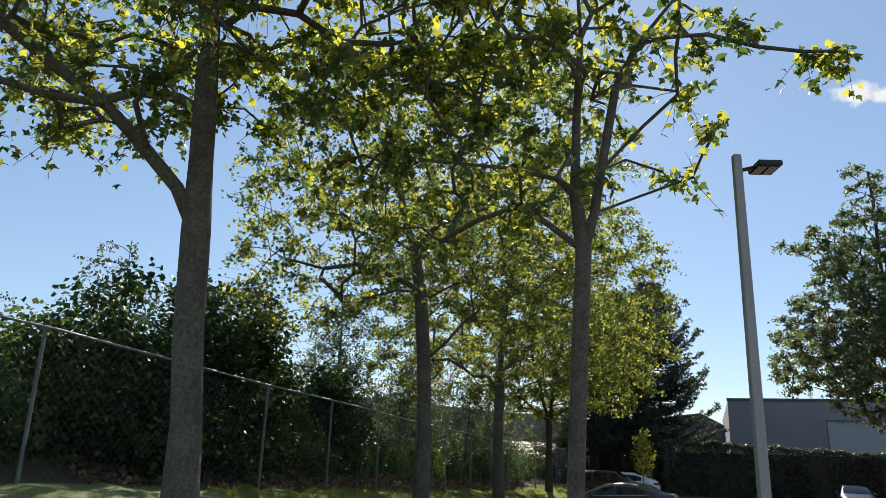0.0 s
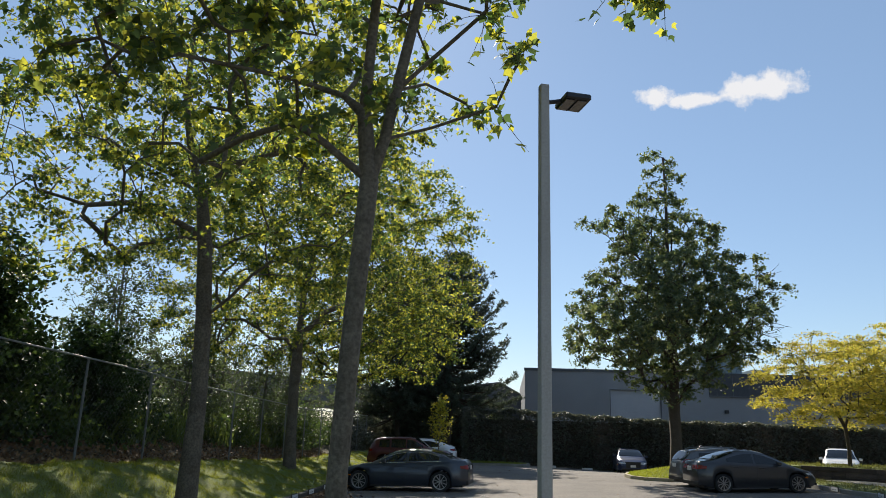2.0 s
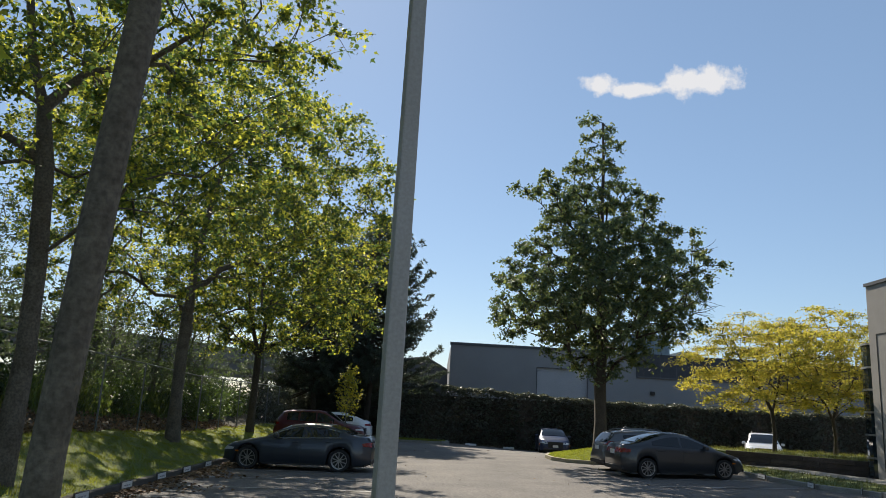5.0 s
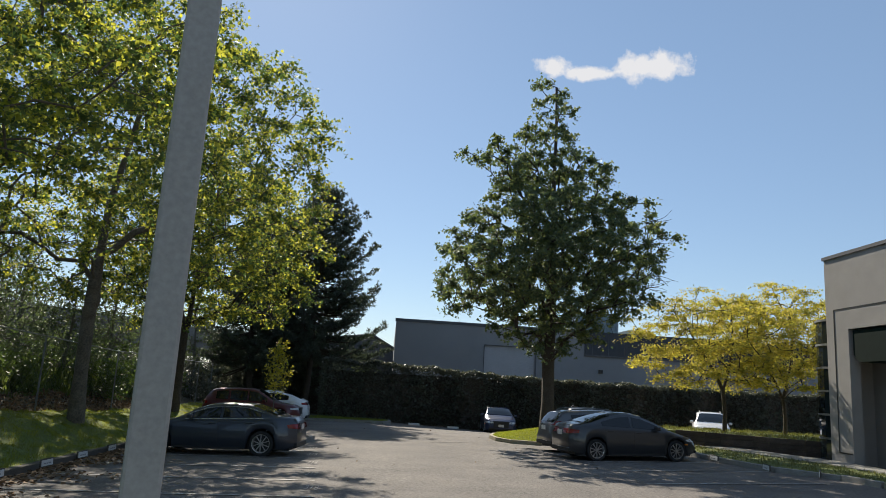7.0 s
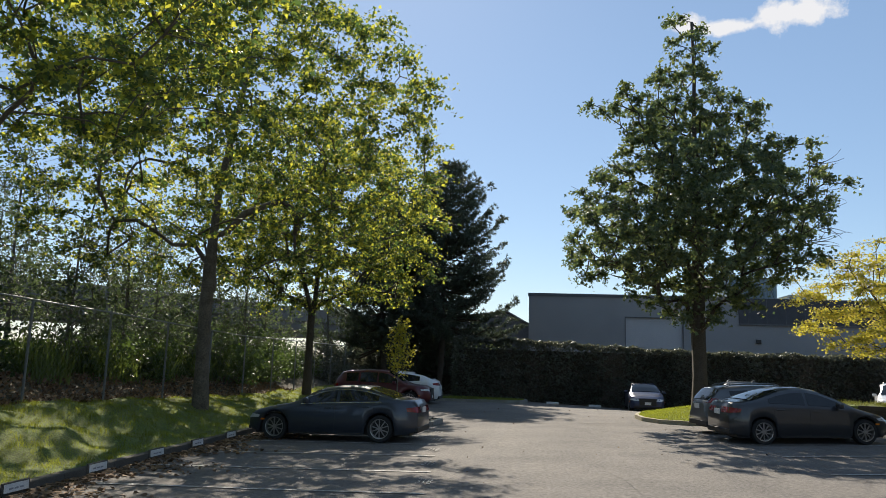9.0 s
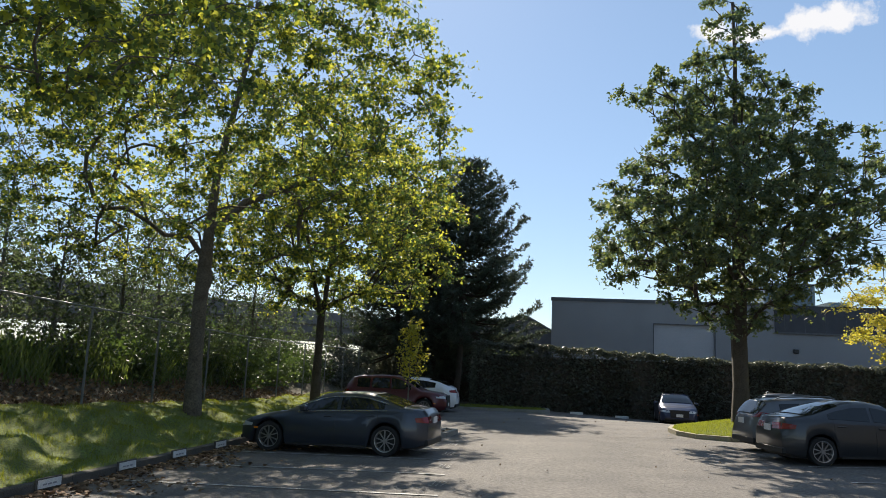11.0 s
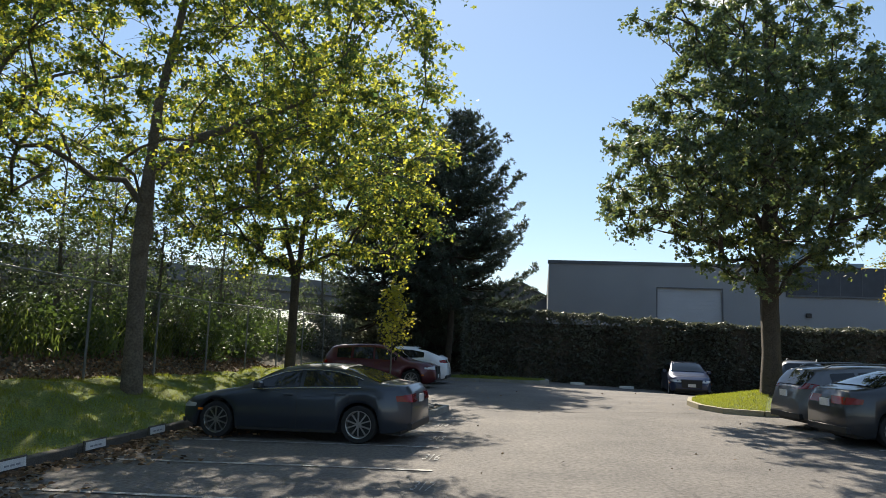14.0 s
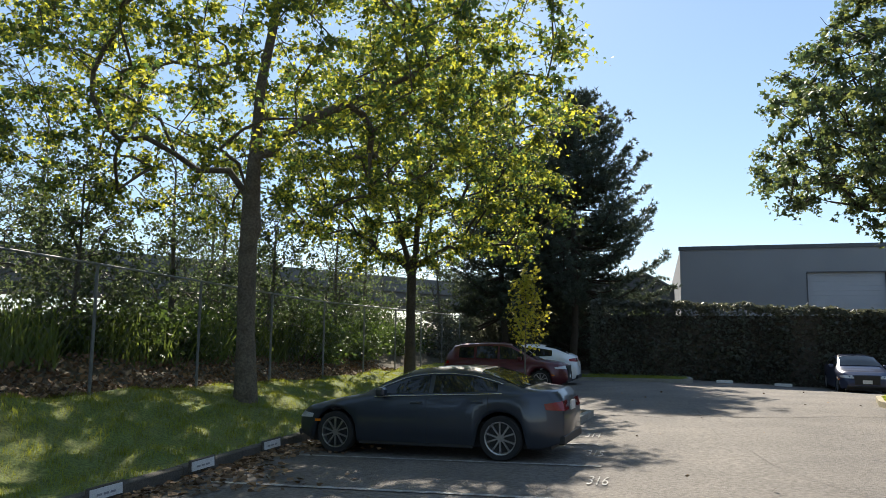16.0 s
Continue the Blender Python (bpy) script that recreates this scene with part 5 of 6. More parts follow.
slab("verge", [(11.85, 34.6), (11.9, 29.0), (12.3, 26.6), (13.2, 25.0), (14.4, 12), (15.0, 12), (14.6, 28.2), (13.2, 34.6)], -0.1, 0.12, M_TURF, "narrow grass verge beside the kerb", "verge")
slab("path", [(13.22, 34.6), (14.62, 28.2), (15.02, 12), (15.68, 12), (15.68, 29.4), (14.6, 34.6)], -0.1, 0.13, M_KERB, "pale concrete footpath along the office", "path")
rk = thing("verge_kerb", "pale concrete kerb edging the verge", "kerb", kind="structure")
line = [(11.7, 34.6), (11.75, 29.0), (12.15, 26.55), (13.05, 24.95), (14.2, 12.0)]
for (xa, ya), (xb, yb) in zip(line, line[1:]):
    L = math.hypot(xb - xa, yb - ya); m = max(1, int(L / 1.4))
    for s in range(m):
        f0, f1 = s / m + 0.004, (s + 1) / m - 0.004
        a_, c_ = Vector((xa + (xb - xa) * f0, ya + (yb - ya) * f0, 0)), Vector((xa + (xb - xa) * f1, ya + (yb - ya) * f1, 0))
        bm = boxed(0, -0.075, -0.1, (c_ - a_).length, 0.075, 0.15, 0.015)
        ob = part("kerb_stone", bm, M_YELLOW if (s % 3 == 1 and ya < 27) else M_KERB, rk)
        ob.matrix_basis = Matrix.Translation((a_.x, a_.y, ground_z(a_.x))) @ Matrix.Rotation(math.atan2(c_.y - a_.y, c_.x - a_.x), 4, "Z")
for x, y, tu in ((11.63, 31.6, 180), (11.68, 29.2, 180), (12.0, 26.6, 170), (12.7, 25.2, 150), (13.35, 23.0, 175)):
    wheel_stop(x - 0.1, y, tu)
bed = thing("planter_bed", "raised bed walled with dark timber sleepers", "planter", kind="structure")
a_, c_ = Vector((12.9, 35.6, 0)), Vector((17.0, 31.9, 0))
ang = math.atan2(c_.y - a_.y, c_.x - a_.x)
for row in range(4):
    x0 = -0.6 * (row % 2)
    while x0 < (c_ - a_).length:
        ob = part("sleeper", boxed(max(0, x0), 0, 0, min(x0 + 1.8, (c_ - a_).length) - 0.008, 0.16, 0.192, 0.01), M_TIMBER, bed)
        ob.matrix_basis = Matrix.Translation((a_.x, a_.y, 0.17 + row * 0.2)) @ Matrix.Rotation(ang, 4, "Z")
        x0 += 1.8
mound = [(12.6, 36.0), (13.02, 35.75), (17.1, 32.08), (22, 33), (22, 38.6), (13, 38.8)]
bm = bmesh.new()
lo = [bm.verts.new((x, y, 0.1)) for x, y in mound]; hi = [bm.verts.new((x, y, 0.93)) for x, y in mound]
c_ = bm.verts.new((17, 36, 0.99))
for i in range(len(mound)):
    j = (i + 1) % len(mound)
    bm.faces.new((lo[i], lo[j], hi[j], hi[i])); bm.faces.new((hi[i], hi[j], c_))
bmesh.ops.recalc_face_normals(bm, faces=bm.faces)
part("soil_mound", bm, M_TURF, bed)
def on_mound(rng, n):
    x = rng.uniform(12.9, 21, n); y = rng.uniform(32.2, 38.4, n)
    keep = (y - 35.75) * 4.08 + (x - 13.02) * 3.67 > 0
    x, y = x[keep], y[keep]
    return np.stack([x, y, np.full(len(x), 0.935)], -1)
grass_patch("planter_grass", 12, 9000, on_mound, 0.12, M_DRYSHADEGRASS, "green grass growing on the raised bed")
for k in range(6):
    ob = thing("wheel_stop", "low white-painted concrete wheel stop before the hedge", "wheel stop", "wheel stops by the hedge", at=pose(2.5 + 2.25 * k, 48.6, ground_z(2.8 + 2.25 * k, 48.6) - 0.03, 0, 0, 0))
    part("block", boxed(0, 0, 0, 0.65, 0.15, 0.14, 0.02), M_WHITE, ob)
    part("pin", rod(bmesh.new(), (0.2, 0.075, 0.1), (0.2, 0.075, 0.135), 0.015, 6), M_STEEL, ob)


# ---- cars ----
def wheel_meshes(r, w=0.2, spokes=5, black=False):
    bm = bmesh.new()
    prof = [(0.74, -0.5), (0.95, -0.5), (1.0, -0.38), (1.0, 0.38), (0.95, 0.5), (0.74, 0.48)]
    n = 28
    rings = [[bm.verts.new((p * r * math.cos(2 * math.pi * i / n), q * w, p * r * math.sin(2 * math.pi * i / n))) for p, q in prof] for i in range(n)]
    for i in range(n):
        A, B = rings[i], rings[(i + 1) % n]
        for k in range(len(prof)):
            m = (k + 1) % len(prof)
            bm.faces.new((A[k], B[k], B[m], A[m]))
    bmesh.ops.recalc_face_normals(bm, faces=bm.faces)
    tyre = bpy.data.meshes.new("wheel"); bm.to_mesh(tyre); bm.free(); tyre.materials.append(M_TYRE)
    bm = bmesh.new()
    rr = r * 0.76
    rings = [[bm.verts.new((p * rr * math.cos(2 * math.pi * i / n), q * w, p * rr * math.sin(2 * math.pi * i / n))) for p, q in ((1.0, 0.46), (0.9, 0.44), (0.88, 0.2), (0.9, -0.4))] for i in range(n)]
    for i in range(n):
        A, B = rings[i], rings[(i + 1) % n]
        for k in range(3):
            bm.faces.new((A[k], B[k], B[k + 1], A[k + 1]))
    rod(bm, (0, 0.25 * w, 0), (0, 0.44 * w, 0), rr * 0.2, 12)
    for s in range(spokes * 2):
        a = 2 * math.pi * (s // 2) / spokes + (0.17 if s % 2 else -0.17)
        a2 = 2 * math.pi * (s // 2) / spokes + (0.3 if s % 2 else -0.3)
        c0, c1 = Vector((rr * 0.15 * math.cos(a), 0, rr * 0.15 * math.sin(a))), Vector((rr * 0.93 * math.cos(a2), 0, rr * 0.93 * math.sin(a2)))
        d = (c1 - c0).normalized(); sd = Vector((-d.z, 0, d.x)) * rr * 0.042
        v = [bm.verts.new(p + Vector((0, q * w, 0))) for q in (0.3, 0.43) for p in (c0 - sd, c0 + sd, c1 + sd * 1.3, c1 - sd * 1.3)]
        for f in ((3, 2, 1, 0), (4, 5, 6, 7), (0, 1, 5, 4), (1, 2, 6, 5), (2, 3, 7, 6), (3, 0, 4, 7)):
            bm.faces.new([v[i] for i in f])
    bmesh.ops.recalc_face_normals(bm, faces=bm.faces)
    rim = bpy.data.meshes.new("rim"); bm.to_mesh(rim); bm.free(); rim.materials.append(M_RIM)
    bm = rod(bmesh.new(), (0, -0.1 * w, 0), (0, 0.1 * w, 0), rr * 0.86, 20)
    disc = bpy.data.meshes.new("brake_disc"); bm.to_mesh(disc); bm.free(); disc.materials.append(M_BLACK)
    return tyre, rim, disc


def car(name, label, at, paint, L, W, H, axles, wheel_r, top, belt, windows, screen, rear, chrome=False, rails=False, handles=(), group="parked cars", lamps=0.68, spokes=5):
    """A car, nose along +x from its middle: a lofted shell with cut wheel arches, glass, lamps, wheels."""
    ob = thing(name, label, "car", group, at=at)
    tx, tz = zip(*top); bx, bz = zip(*belt)
    sill = 0.2
    def tp(u): return float(np.interp(u, tx, tz))
    def bt(u): return min(float(np.interp(u, bx, bz)), tp(u) - 0.015)
    def hw(u):
        e = min(u, L - u)
        return W / 2 * (1 - 0.3 * max(0, 1 - e / 0.75) ** 2.0)
    Ra = wheel_r + 0.055
    def low(u):
        z = sill + 0.08 * max(0, 1 - min(u, L - u) / 0.3)
        for a in axles:
            d = abs(u - a)
            if d < Ra:
                z = max(z, wheel_r + math.sqrt(Ra * Ra - d * d))
        return z
    def section(u):
        w, t, b, lo = hw(u), tp(u), bt(u), low(u)
        g = min(1.0, max(0.0, (t - b) / 0.42))
        wr = w * (0.93 - 0.2 * g)
        mid = max(lo + 0.03, 0.42 + 0.12 * (b - 0.5))
        return [(w * 0.95, lo), (w * 0.985, lo + 0.03), (w, max(mid, lo + 0.05)), (w * 0.99, max(b - 0.06, lo + 0.07)), (w * 0.95, max(b, lo + 0.09)), (wr, t - 0.015 - 0.05 * g), (wr * 0.72, t - 0.006), (0, t)]
    xs = sorted(set([0.0, 0.02, 0.06, 0.12, L - 0.12, L - 0.06, L - 0.02, L] + [round(v, 3) for v in np.arange(0.2, L - 0.15, 0.075)] + [p[0] for p in top if 0 < p[0] < L]))
    bm = bmesh.new()
    rows = []
    for u in xs:
        s = section(u)
        pts = [(L / 2 - u, -y, z) for y, z in s] + [(L / 2 - u, y, z) for y, z in s[-2::-1]]
        rows.append([bm.verts.new(p) for p in pts])
    for A, B in zip(rows, rows[1:]):
        for k in range(len(A) - 1):
            bm.faces.new((A[k], A[k + 1], B[k + 1], B[k]))
    bm.faces.new(rows[0][::-1]); bm.faces.new(rows[-1])
    bmesh.ops.recalc_face_normals(bm, faces=bm.faces)
    body = part("body", bm, paint, ob, smooth=True)
    part("underbody", boxed(-L / 2 + 0.2, -W * 0.36, 0.16, L / 2 - 0.2, W * 0.36, 0.55), M_BLACK, ob)
    def side_pt(u, f, sgn, off=0.006):
        s = section(u); a, c = s[4], s[5]
        y, z = a[0] + (c[0] - a[0]) * f, a[1] + (c[1] - a[1]) * f
        return (L / 2 - u, sgn * (y + off), z + off * 0.4)
    fine = np.linspace(0, L, 400)
    height = np.array([tp(u) for u in fine])
    def end_at(z, rear):
        """Where the shell ends at a height."""
        ok = fine[height > z + 0.01]
        return ok[-1] if rear else ok[0]
    def lamp_strip(rear, length, z0, z1, sgn):
        """A lamp that wraps round the corner of the body."""
        bm = bmesh.new(); rings = []
        for t in (0.0, 0.12, 0.3, 0.6, 1.0):
            ring = []
            for z, out in ((z0 + 0.02 * t, 0), (z0 + 0.02 * t, 1), (z1 - 0.03 * t, 1), (z1 - 0.03 * t, 0)):
                e = end_at(z, rear)
                u = e - length * t if rear else e + length * t
                s = section(u)
                y = float(np.interp(z, [q[1] for q in s[:7]], [q[0] for q in s[:7]])) + 0.008
                if not out:
                    y = max(0.15, y - 0.3 * (1 - t) - 0.02)
                ring.append(bm.verts.new((L / 2 - u + (-0.012 if rear else 0.012) * (1 - t), sgn * y, z)))
            rings.append(ring)
        for A, B in zip(rings, rings[1:]):
            for i in range(4):
                bm.faces.new((A[i], A[(i + 1) % 4], B[(i + 1) % 4], B[i]))
        bm.faces.new(rings[0]); bm.faces.new(rings[-1])
        bmesh.ops.recalc_face_normals(bm, faces=bm.faces)
        return bm
    for sgn in (-1, 1):
        for u0, u1 in windows:
            bm = bmesh.new()
            cols = []
            for u in np.linspace(u0, u1, 9):
                h = tp(u) - bt(u)
                lo_f = 0.05 / max(h, 0.08); hi_f = 1 - 0.075 / max(h, 0.16)
                hi_f = max(hi_f, lo_f + 0.02)
                cols.append([bm.verts.new(side_pt(u, f, sgn)) for f in (lo_f, (lo_f + hi_f) / 2, hi_f)])
            for A, B in zip(cols, cols[1:]):
                for k in range(2):
                    bm.faces.new((A[k], A[k + 1], B[k + 1], B[k]) if sgn > 0 else (B[k], B[k + 1], A[k + 1], A[k]))
            part("side_window", bm, M_GLASS, ob, smooth=True)
        if chrome:
            us_ = np.linspace(windows[0][0] - 0.05, windows[-1][1] + 0.08, 26)
            lo_l = [side_pt(u, 0.02, sgn, 0.008) for u in us_]
            hi_l = [side_pt(u, max(0.04, 1 - 0.05 / max(0.1, tp(u) - bt(u))), sgn, 0.008) for u in us_]
            V, F = tubes([(lo_l, np.full(26, 0.012)), (hi_l, np.full(26, 0.01))], 5)
            tm = new("window_trim", mesh_from("window_trim", V, F, M_CHROME, True)); tm.parent = ob
        for u, z in handles:
            s = section(u)
            part("door_handle", boxed(L / 2 - u - 0.1, sgn * (s[2][0] + 0.0) - 0.015, z, L / 2 - u + 0.1, sgn * (s[2][0] + 0.0) + 0.02 , z + 0.03, 0.006), paint, ob)
            V, F = tubes([([(L / 2 - u - 0.17, sgn * (section(u + 0.17)[k][0] + 0.001), section(u + 0.17)[k][1]) for k in (1, 2, 3, 4)], np.full(4, 0.004))], 4)
            sm = new("door_seam", mesh_from("door_seam", V, F, M_BLACK)); sm.parent = ob
        u = windows[0][0] + 0.12
        y = section(u)[4][0]
        mir = boxed(L / 2 - u - 0.08, sgn * (y + 0.1) - 0.09, bt(u) + 0.02, L / 2 - u + 0.08, sgn * (y + 0.1) + 0.09, bt(u) + 0.15, 0.03)
        part("wing_mirror", mir, paint, ob)
        part("headlight", lamp_strip(False, 0.34, lamps - 0.1, lamps + 0.01, sgn), M_HEAD, ob)
        part("tail_light", lamp_strip(True, 0.24, lamps + 0.1, lamps + 0.24, sgn), M_RED, ob)
        part("side_marker", boxed(L / 2 - 0.52, sgn * (hw(0.5) - 0.012), 0.5, L / 2 - 0.42, sgn * (hw(0.5) + 0.004), 0.54) if sgn > 0 else boxed(L / 2 - 0.52, -hw(0.5) - 0.004, 0.5, L / 2 - 0.42, -hw(0.5) + 0.012, 0.54), M_AMBER, ob)
        part("sill_trim", boxed(L / 2 - axles[1] + Ra + 0.05, sgn * (W / 2 * 0.955) - 0.02, sill - 0.03, L / 2 - axles[0] - Ra - 0.05, sgn * (W / 2 * 0.955) + 0.02, sill + 0.06, 0.01), M_BLACK, ob)
        if rails:
            ua, ub = windows[0][1], windows[-1][1]
            pts = [(L / 2 - u, sgn * section(u)[6][0] * 1.12, tp(u) + (0.045 if ua < u < ub - 0.05 else 0.0)) for u in np.linspace(ua - 0.1, ub, 12)]
            V, F = tubes([(pts, np.full(12, 0.018))], 6)
            rl = new("roof_rail", mesh_from("roof_rail", V, F, M_STEEL, True)); rl.parent = ob
    def screen_panel(name, u0, u1, width=0.93):
        bm = bmesh.new(); grid = []
        for u in np.linspace(u0, u1, 7):
            s = section(u); row = []
            for v in (-1, -0.72, -0.36, 0, 0.36, 0.72, 1):
                y = v * s[5][0] * width
                z = np.interp(abs(y), [0, s[6][0], s[5][0]], [s[7][1], s[6][1], s[5][1]])
                row.append(bm.verts.new((L / 2 - u + (0.012 if u < L / 2 else -0.02), y, z + 0.01)))
            grid.append(row)
        for A, B in zip(grid, grid[1:]):
            for k in range(6):
                bm.faces.new((A[k], B[k], B[k + 1], A[k + 1]))
        bmesh.ops.recalc_face_normals(bm, faces=bm.faces)
        part(name, bm, M_GLASS, ob, smooth=True)
    screen_panel("windscreen", *screen)
    screen_panel("rear_window", *rear)
    part("grille", boxed(L / 2 - 0.03, -W * 0.24, 0.36, L / 2 + 0.012, W * 0.24, lamps + 0.02, 0.02), M_BLACK, ob)
    part("bumper_vent", boxed(L / 2 - 0.05, -W * 0.38, 0.25, L / 2 + 0.008, W * 0.38, 0.34, 0.02), M_BLACK, ob)
    part("rear_bumper_trim", boxed(-L / 2 - 0.01, -W * 0.37, 0.24, -L / 2 + 0.1, W * 0.37, 0.38, 0.02), M_BLACK, ob)
    part("number_plate", boxed(L / 2 + 0.01, -0.15, 0.4, L / 2 + 0.022, 0.15, 0.53), M_WHITE, ob)
    part("number_plate", boxed(-L / 2 - 0.022, -0.15, 0.72, -L / 2 - 0.002, 0.15, 0.86), M_WHITE, ob)
    tyre, rim, disc = wheel_meshes(wheel_r, 0.21, spokes)
    for a in axles:
        for sgn in (-1, 1):
            m = Matrix.Translation((L / 2 - a, sgn * (W / 2 - 0.125), wheel_r)) @ (Matrix.Rotation(math.pi, 4, "Z") if sgn < 0 else Matrix.Identity(4))
            wh = shared("wheel", tyre, ob, m)
            shared("rim", rim, wh); shared("brake_disc", disc, wh)
    return ob


def parked(x, y, turn):
    return pose(x, y, ground_z(x, y) + 0.004, 0, 0, turn) if abs(math.sin(radians(turn))) > 0.5 else pose(x, y, ground_z(x, y) + 0.004, 0, -1.37 * math.cos(radians(turn)), turn)


P_DARK = car_paint("dark_grey_metallic", (0.034, 0.042, 0.056))
P_GREY = car_paint("charcoal_metallic", (0.036, 0.037, 0.04))
P_SILVER = car_paint("silver_metallic", (0.13, 0.13, 0.133), 0.5)
P_BLUE = car_paint("blue_metallic", (0.025, 0.035, 0.085))
P_RED = car_paint("dark_red_metallic", (0.08, 0.007, 0.014))
P_WHITE = car_paint("white_paint_car", (0.75, 0.76, 0.78), 0.0)

SALOON_TOP = [(0, 0.58), (0.05, 0.67), (0.25, 0.76), (0.8, 0.88), (1.25, 0.95), (1.42, 1.01), (1.8, 1.2), (2.15, 1.33), (2.5, 1.38), (2.9, 1.39), (3.3, 1.36), (3.7, 1.25), (4.1, 1.1), (4.25, 1.07), (4.6, 1.04), (4.69, 0.93), (4.73, 0.8)]
SALOON_BELT = [(0, 0.56), (0.3, 0.72), (1.3, 0.9), (3.9, 0.99), (4.5, 1.0), (4.73, 0.76)]
car("saloon_car", "dark blue-grey saloon car with chrome window trim", parked(-3.35, 27.8, 175.5), P_DARK, 4.55, 1.84, 1.43, (0.8, 3.62), 0.335, [(u * 0.962, z) for u, z in SALOON_TOP], [(u * 0.962, z) for u, z in SALOON_BELT], [(1.56, 2.45), (2.53, 3.58)], (1.25, 2.04), (3.25, 3.96), chrome=True, handles=((2.26, 0.82), (3.27, 0.85)), lamps=0.64)
COUPE_TOP = [(0, 0.52), (0.06, 0.62), (0.3, 0.74), (0.9, 0.9), (1.1, 0.96), (1.6, 1.2), (2.0, 1.36), (2.4, 1.43), (2.8, 1.42), (3.2, 1.34), (3.8, 1.15), (4.1, 1.08), (4.42, 1.03), (4.5, 0.92), (4.55, 0.75)]
COUPE_BELT = [(0, 0.5), (0.3, 0.68), (1.2, 0.88), (3.6, 1.0), (4.3, 0.98), (4.55, 0.72)]
car("saloon_car", "charcoal grey saloon car with dark bright-edged wheels", parked(8.75, 29.4, 11), P_GREY, 4.32, 1.76, 1.43, (0.8, 3.5), 0.32, [(u * 0.95, z) for u, z in COUPE_TOP], [(u * 0.95, z) for u, z in COUPE_BELT], [(1.38, 2.28), (2.36, 3.32)], (1.1, 1.88), (2.95, 3.75), handles=((2.1, 0.82), (3.05, 0.86)))
SUV_TOP = [(0, 0.62), (0.08, 0.84), (0.3, 0.95), (1.0, 1.04), (1.2, 1.12), (1.6, 1.4), (1.95, 1.6), (2.3, 1.66), (3.0, 1.67), (3.8, 1.63), (4.1, 1.56), (4.3, 1.3), (4.45, 1.1), (4.52, 0.85), (4.55, 0.65)]
SUV_BELT = [(0, 0.58), (0.3, 0.86), (1.2, 1.0), (3.9, 1.1), (4.3, 1.12), (4.55, 0.62)]
SUVW = [(1.5, 2.35), (2.43, 3.2), (3.3, 3.85)]
car("suv", "silver estate SUV with roof rails", parked(8.88, 31.9, 11), P_SILVER, 4.55, 1.72, 1.42, (0.92, 3.54), 0.3, [(u, z * 0.845) for u, z in SUV_TOP], [(u, z * 0.845) for u, z in SUV_BELT], SUVW, (1.25, 1.93), (4.12, 4.4), rails=True, handles=((2.2, 0.95), (3.1, 0.98)), lamps=0.8)
car("suv", "dark SUV with roof rails seen behind other cars", parked(12.1, 46.6, 70), P_GREY, 4.7, 1.86, 1.7, (0.92, 3.7), 0.34, [(u * 4.7 / 4.55, z * 1.02) for u, z in SUV_TOP], SUV_BELT, SUVW, (1.3, 2.0), (4.25, 4.55), rails=True, lamps=0.8)
car("suv", "dark red SUV parked nose outward", parked(-5.1, 42.1, 0), P_RED, 4.55, 1.84, 1.66, (0.92, 3.6), 0.35, SUV_TOP, SUV_BELT, SUVW, (1.25, 1.93), (4.12, 4.4), handles=((2.2, 0.95), (3.1, 0.98)), lamps=0.82)
HATCH_TOP = [(0, 0.6), (0.08, 0.78), (0.3, 0.9), (1.0, 1.02), (1.2, 1.1), (1.6, 1.34), (1.95, 1.5), (2.4, 1.57), (3.0, 1.54), (3.6, 1.42), (4.1, 1.2), (4.35, 1.08), (4.42, 0.9), (4.45, 0.7)]
HATCH_BELT = [(0, 0.56), (0.3, 0.82), (1.2, 0.97), (3.9, 1.08), (4.45, 0.65)]
car("hatchback", "white hatchback with a sloping dark rear window", parked(-5.0, 44.9, 180), P_WHITE, 4.45, 1.82, 1.57, (0.9, 3.55), 0.34, HATCH_TOP, HATCH_BELT, [(1.5, 2.35), (2.43, 3.5)], (1.25, 1.93), (3.2, 4.1), lamps=0.78)
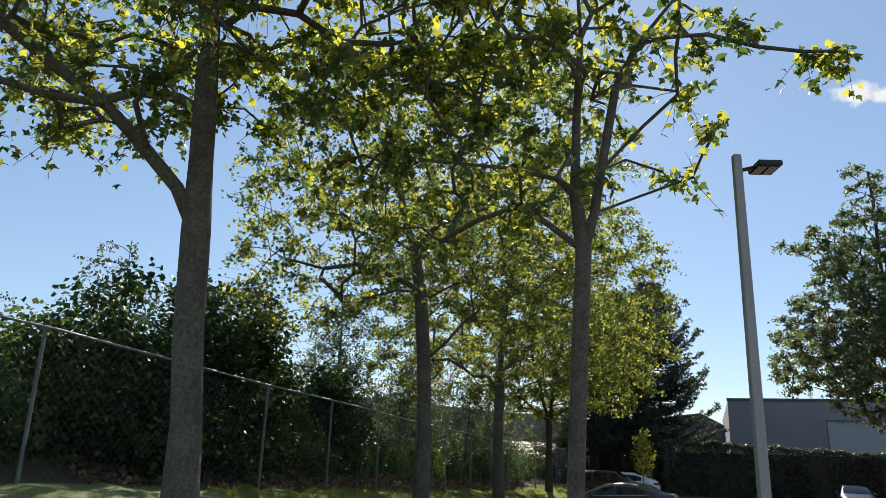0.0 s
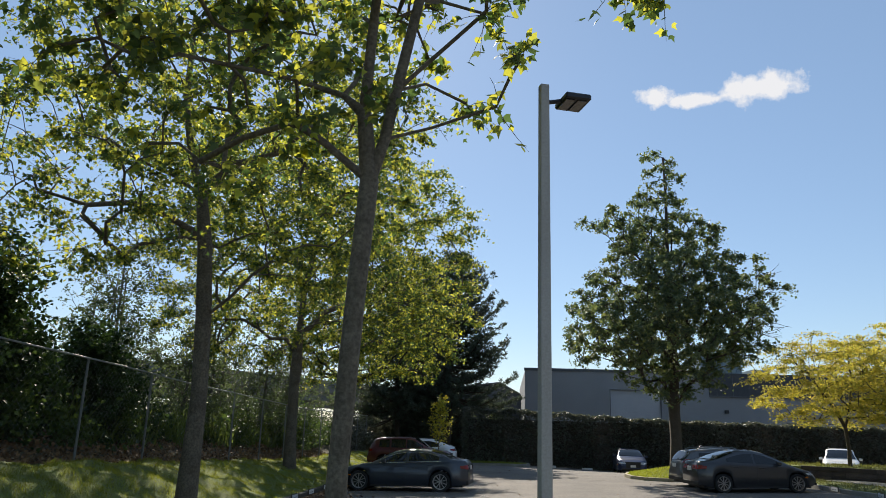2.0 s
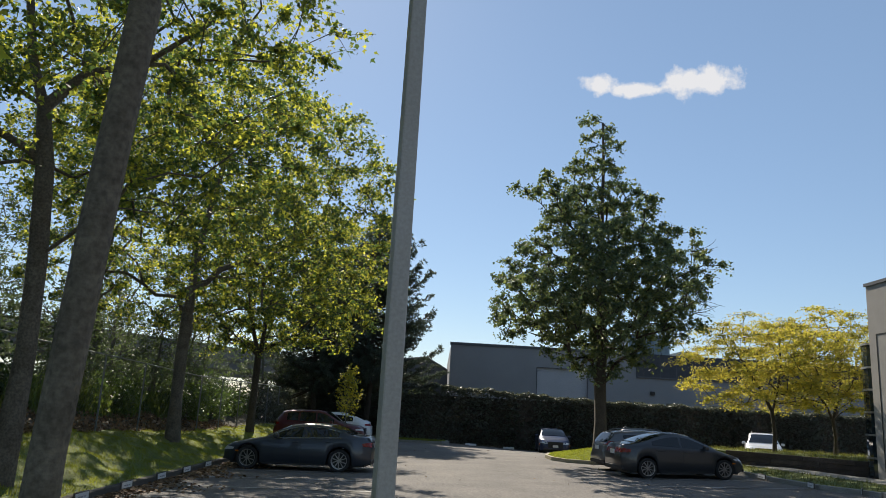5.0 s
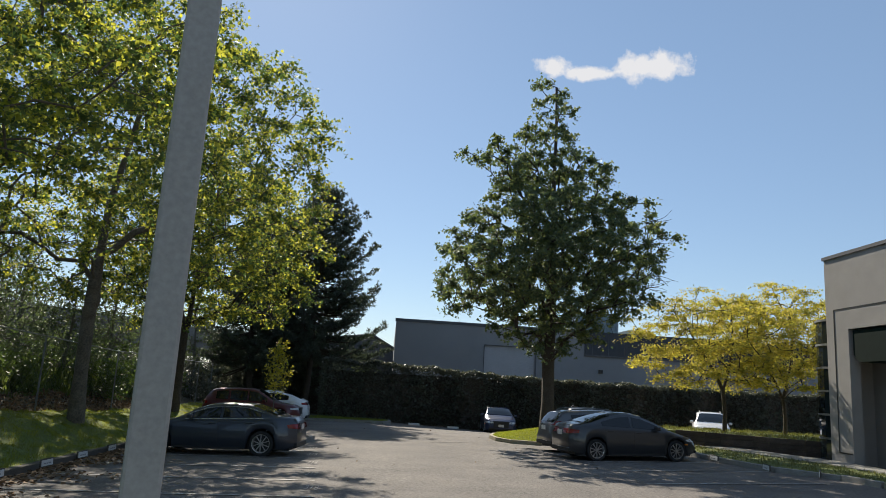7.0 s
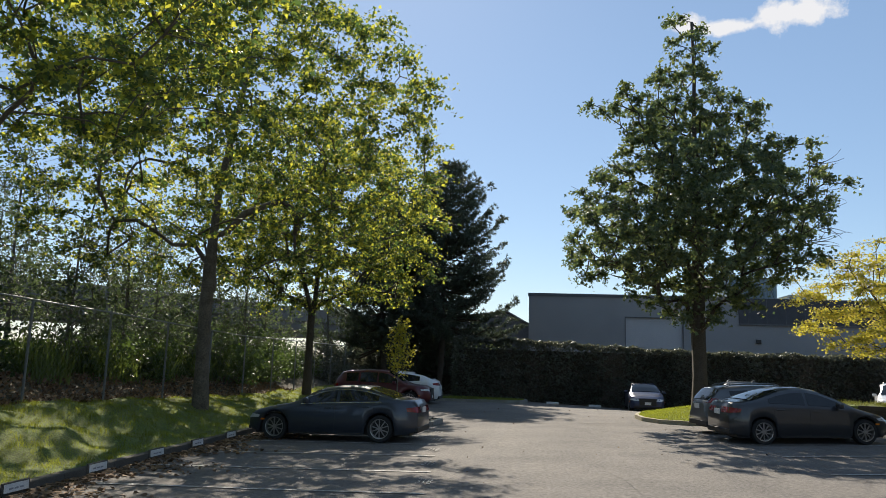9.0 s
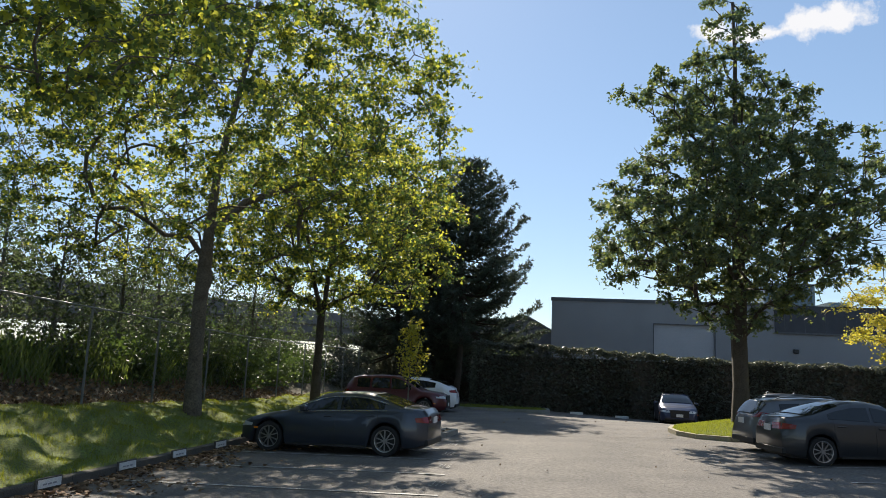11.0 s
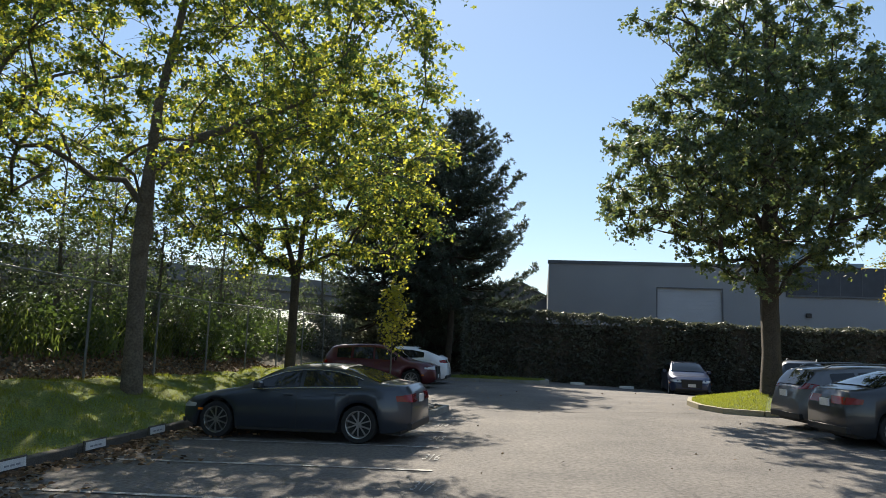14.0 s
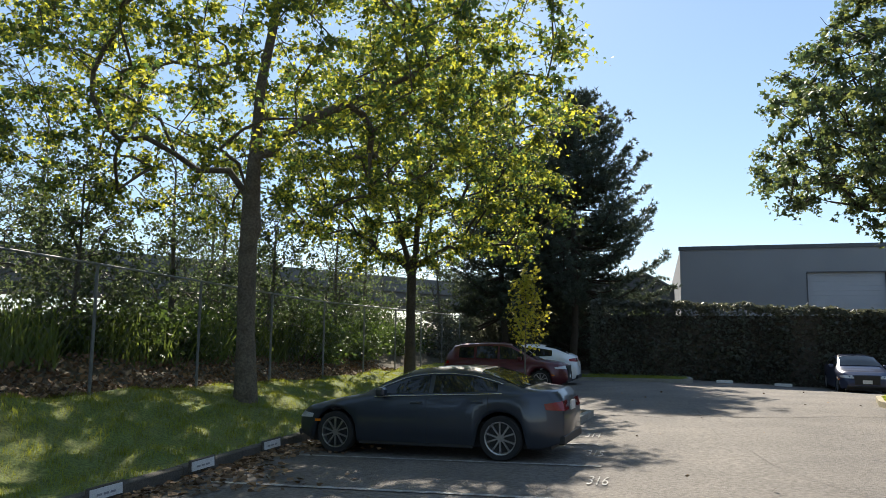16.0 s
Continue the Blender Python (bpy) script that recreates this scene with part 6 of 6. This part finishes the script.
car("hatchback", "dark blue hatchback parked against the hedge", parked(7.4, 47.2, -93), P_BLUE, 4.2, 1.72, 1.42, (0.85, 3.4), 0.3, [(u * 4.2 / 4.45, z * 0.89) for u, z in HATCH_TOP], [(u * 4.2 / 4.45, z * 0.89) for u, z in HATCH_BELT], [(1.42, 2.25), (2.33, 3.3)], (1.18, 1.83), (3.05, 3.88), lamps=0.68)
car("suv", "white SUV behind the raised bed", parked(18.4, 44.6, -112), P_WHITE, 4.55, 1.8, 1.6, (0.92, 3.6), 0.34, [(u, z * 0.95) for u, z in SUV_TOP], [(u, z * 0.95) for u, z in SUV_BELT], SUVW, (1.25, 1.93), (4.12, 4.4), rails=True, lamps=0.82)

# ---- fallen leaves along the kerb ----
rng = np.random.default_rng(91)
n = 2600
y = 13 + 17 * rng.random(n)
x = kerb_x(y) + 0.05 + np.abs(rng.normal(size=n)) * 0.55 * (1 + 0.6 * np.sin(y * 2.1))
at = np.stack([x, y, 0.0239 * x + 0.02], -1)
V, F = leaves(rng, at, 0.11, LEAF_LOBED, droop=0.0)
V[:, 2] = np.maximum(V[:, 2], 0.0239 * V[:, 0] + 0.012)
V[:, 2] = np.minimum(V[:, 2], 0.0239 * V[:, 0] + 0.05)
ob = new("fallen_leaves", mesh_from("fallen_leaves", V, F, M_LITTER))
tagged(ob, "dry brown fallen leaves gathered along the kerb", "leaves", kind="stuff")


def on_verge(rng, n):
    y = rng.uniform(14, 34.4, n)
    lo = np.interp(y, [12, 25.0, 26.6, 29.0, 34.6], [14.4, 13.2, 12.3, 11.9, 11.85]); hi = np.interp(y, [12, 28.2, 34.6], [15.0, 14.6, 13.2])
    x = lo + (hi - lo) * rng.random(n)
    return np.stack([x, y, 0.0239 * x + 0.115], -1)


grass_patch("verge_grass", 14, 9000, on_verge, 0.085, M_DRYSHADEGRASS, "short grass on the verge by the office")

rng = np.random.default_rng(93)
n = 55
x, y = rng.uniform(-1, 7, n), rng.uniform(13, 44, n)
V, F = leaves(rng, np.stack([x, y, 0.0239 * x + 0.02], -1), 0.065, LEAF_LOBED, droop=0.0)
V[:, 2] = np.clip(V[:, 2], 0.0239 * V[:, 0] + 0.01, 0.0239 * V[:, 0] + 0.05)
tagged(new("stray_leaves", mesh_from("stray_leaves", V, F, M_LITTER)), "a few dry leaves strewn over the asphalt", "leaves", kind="stuff")
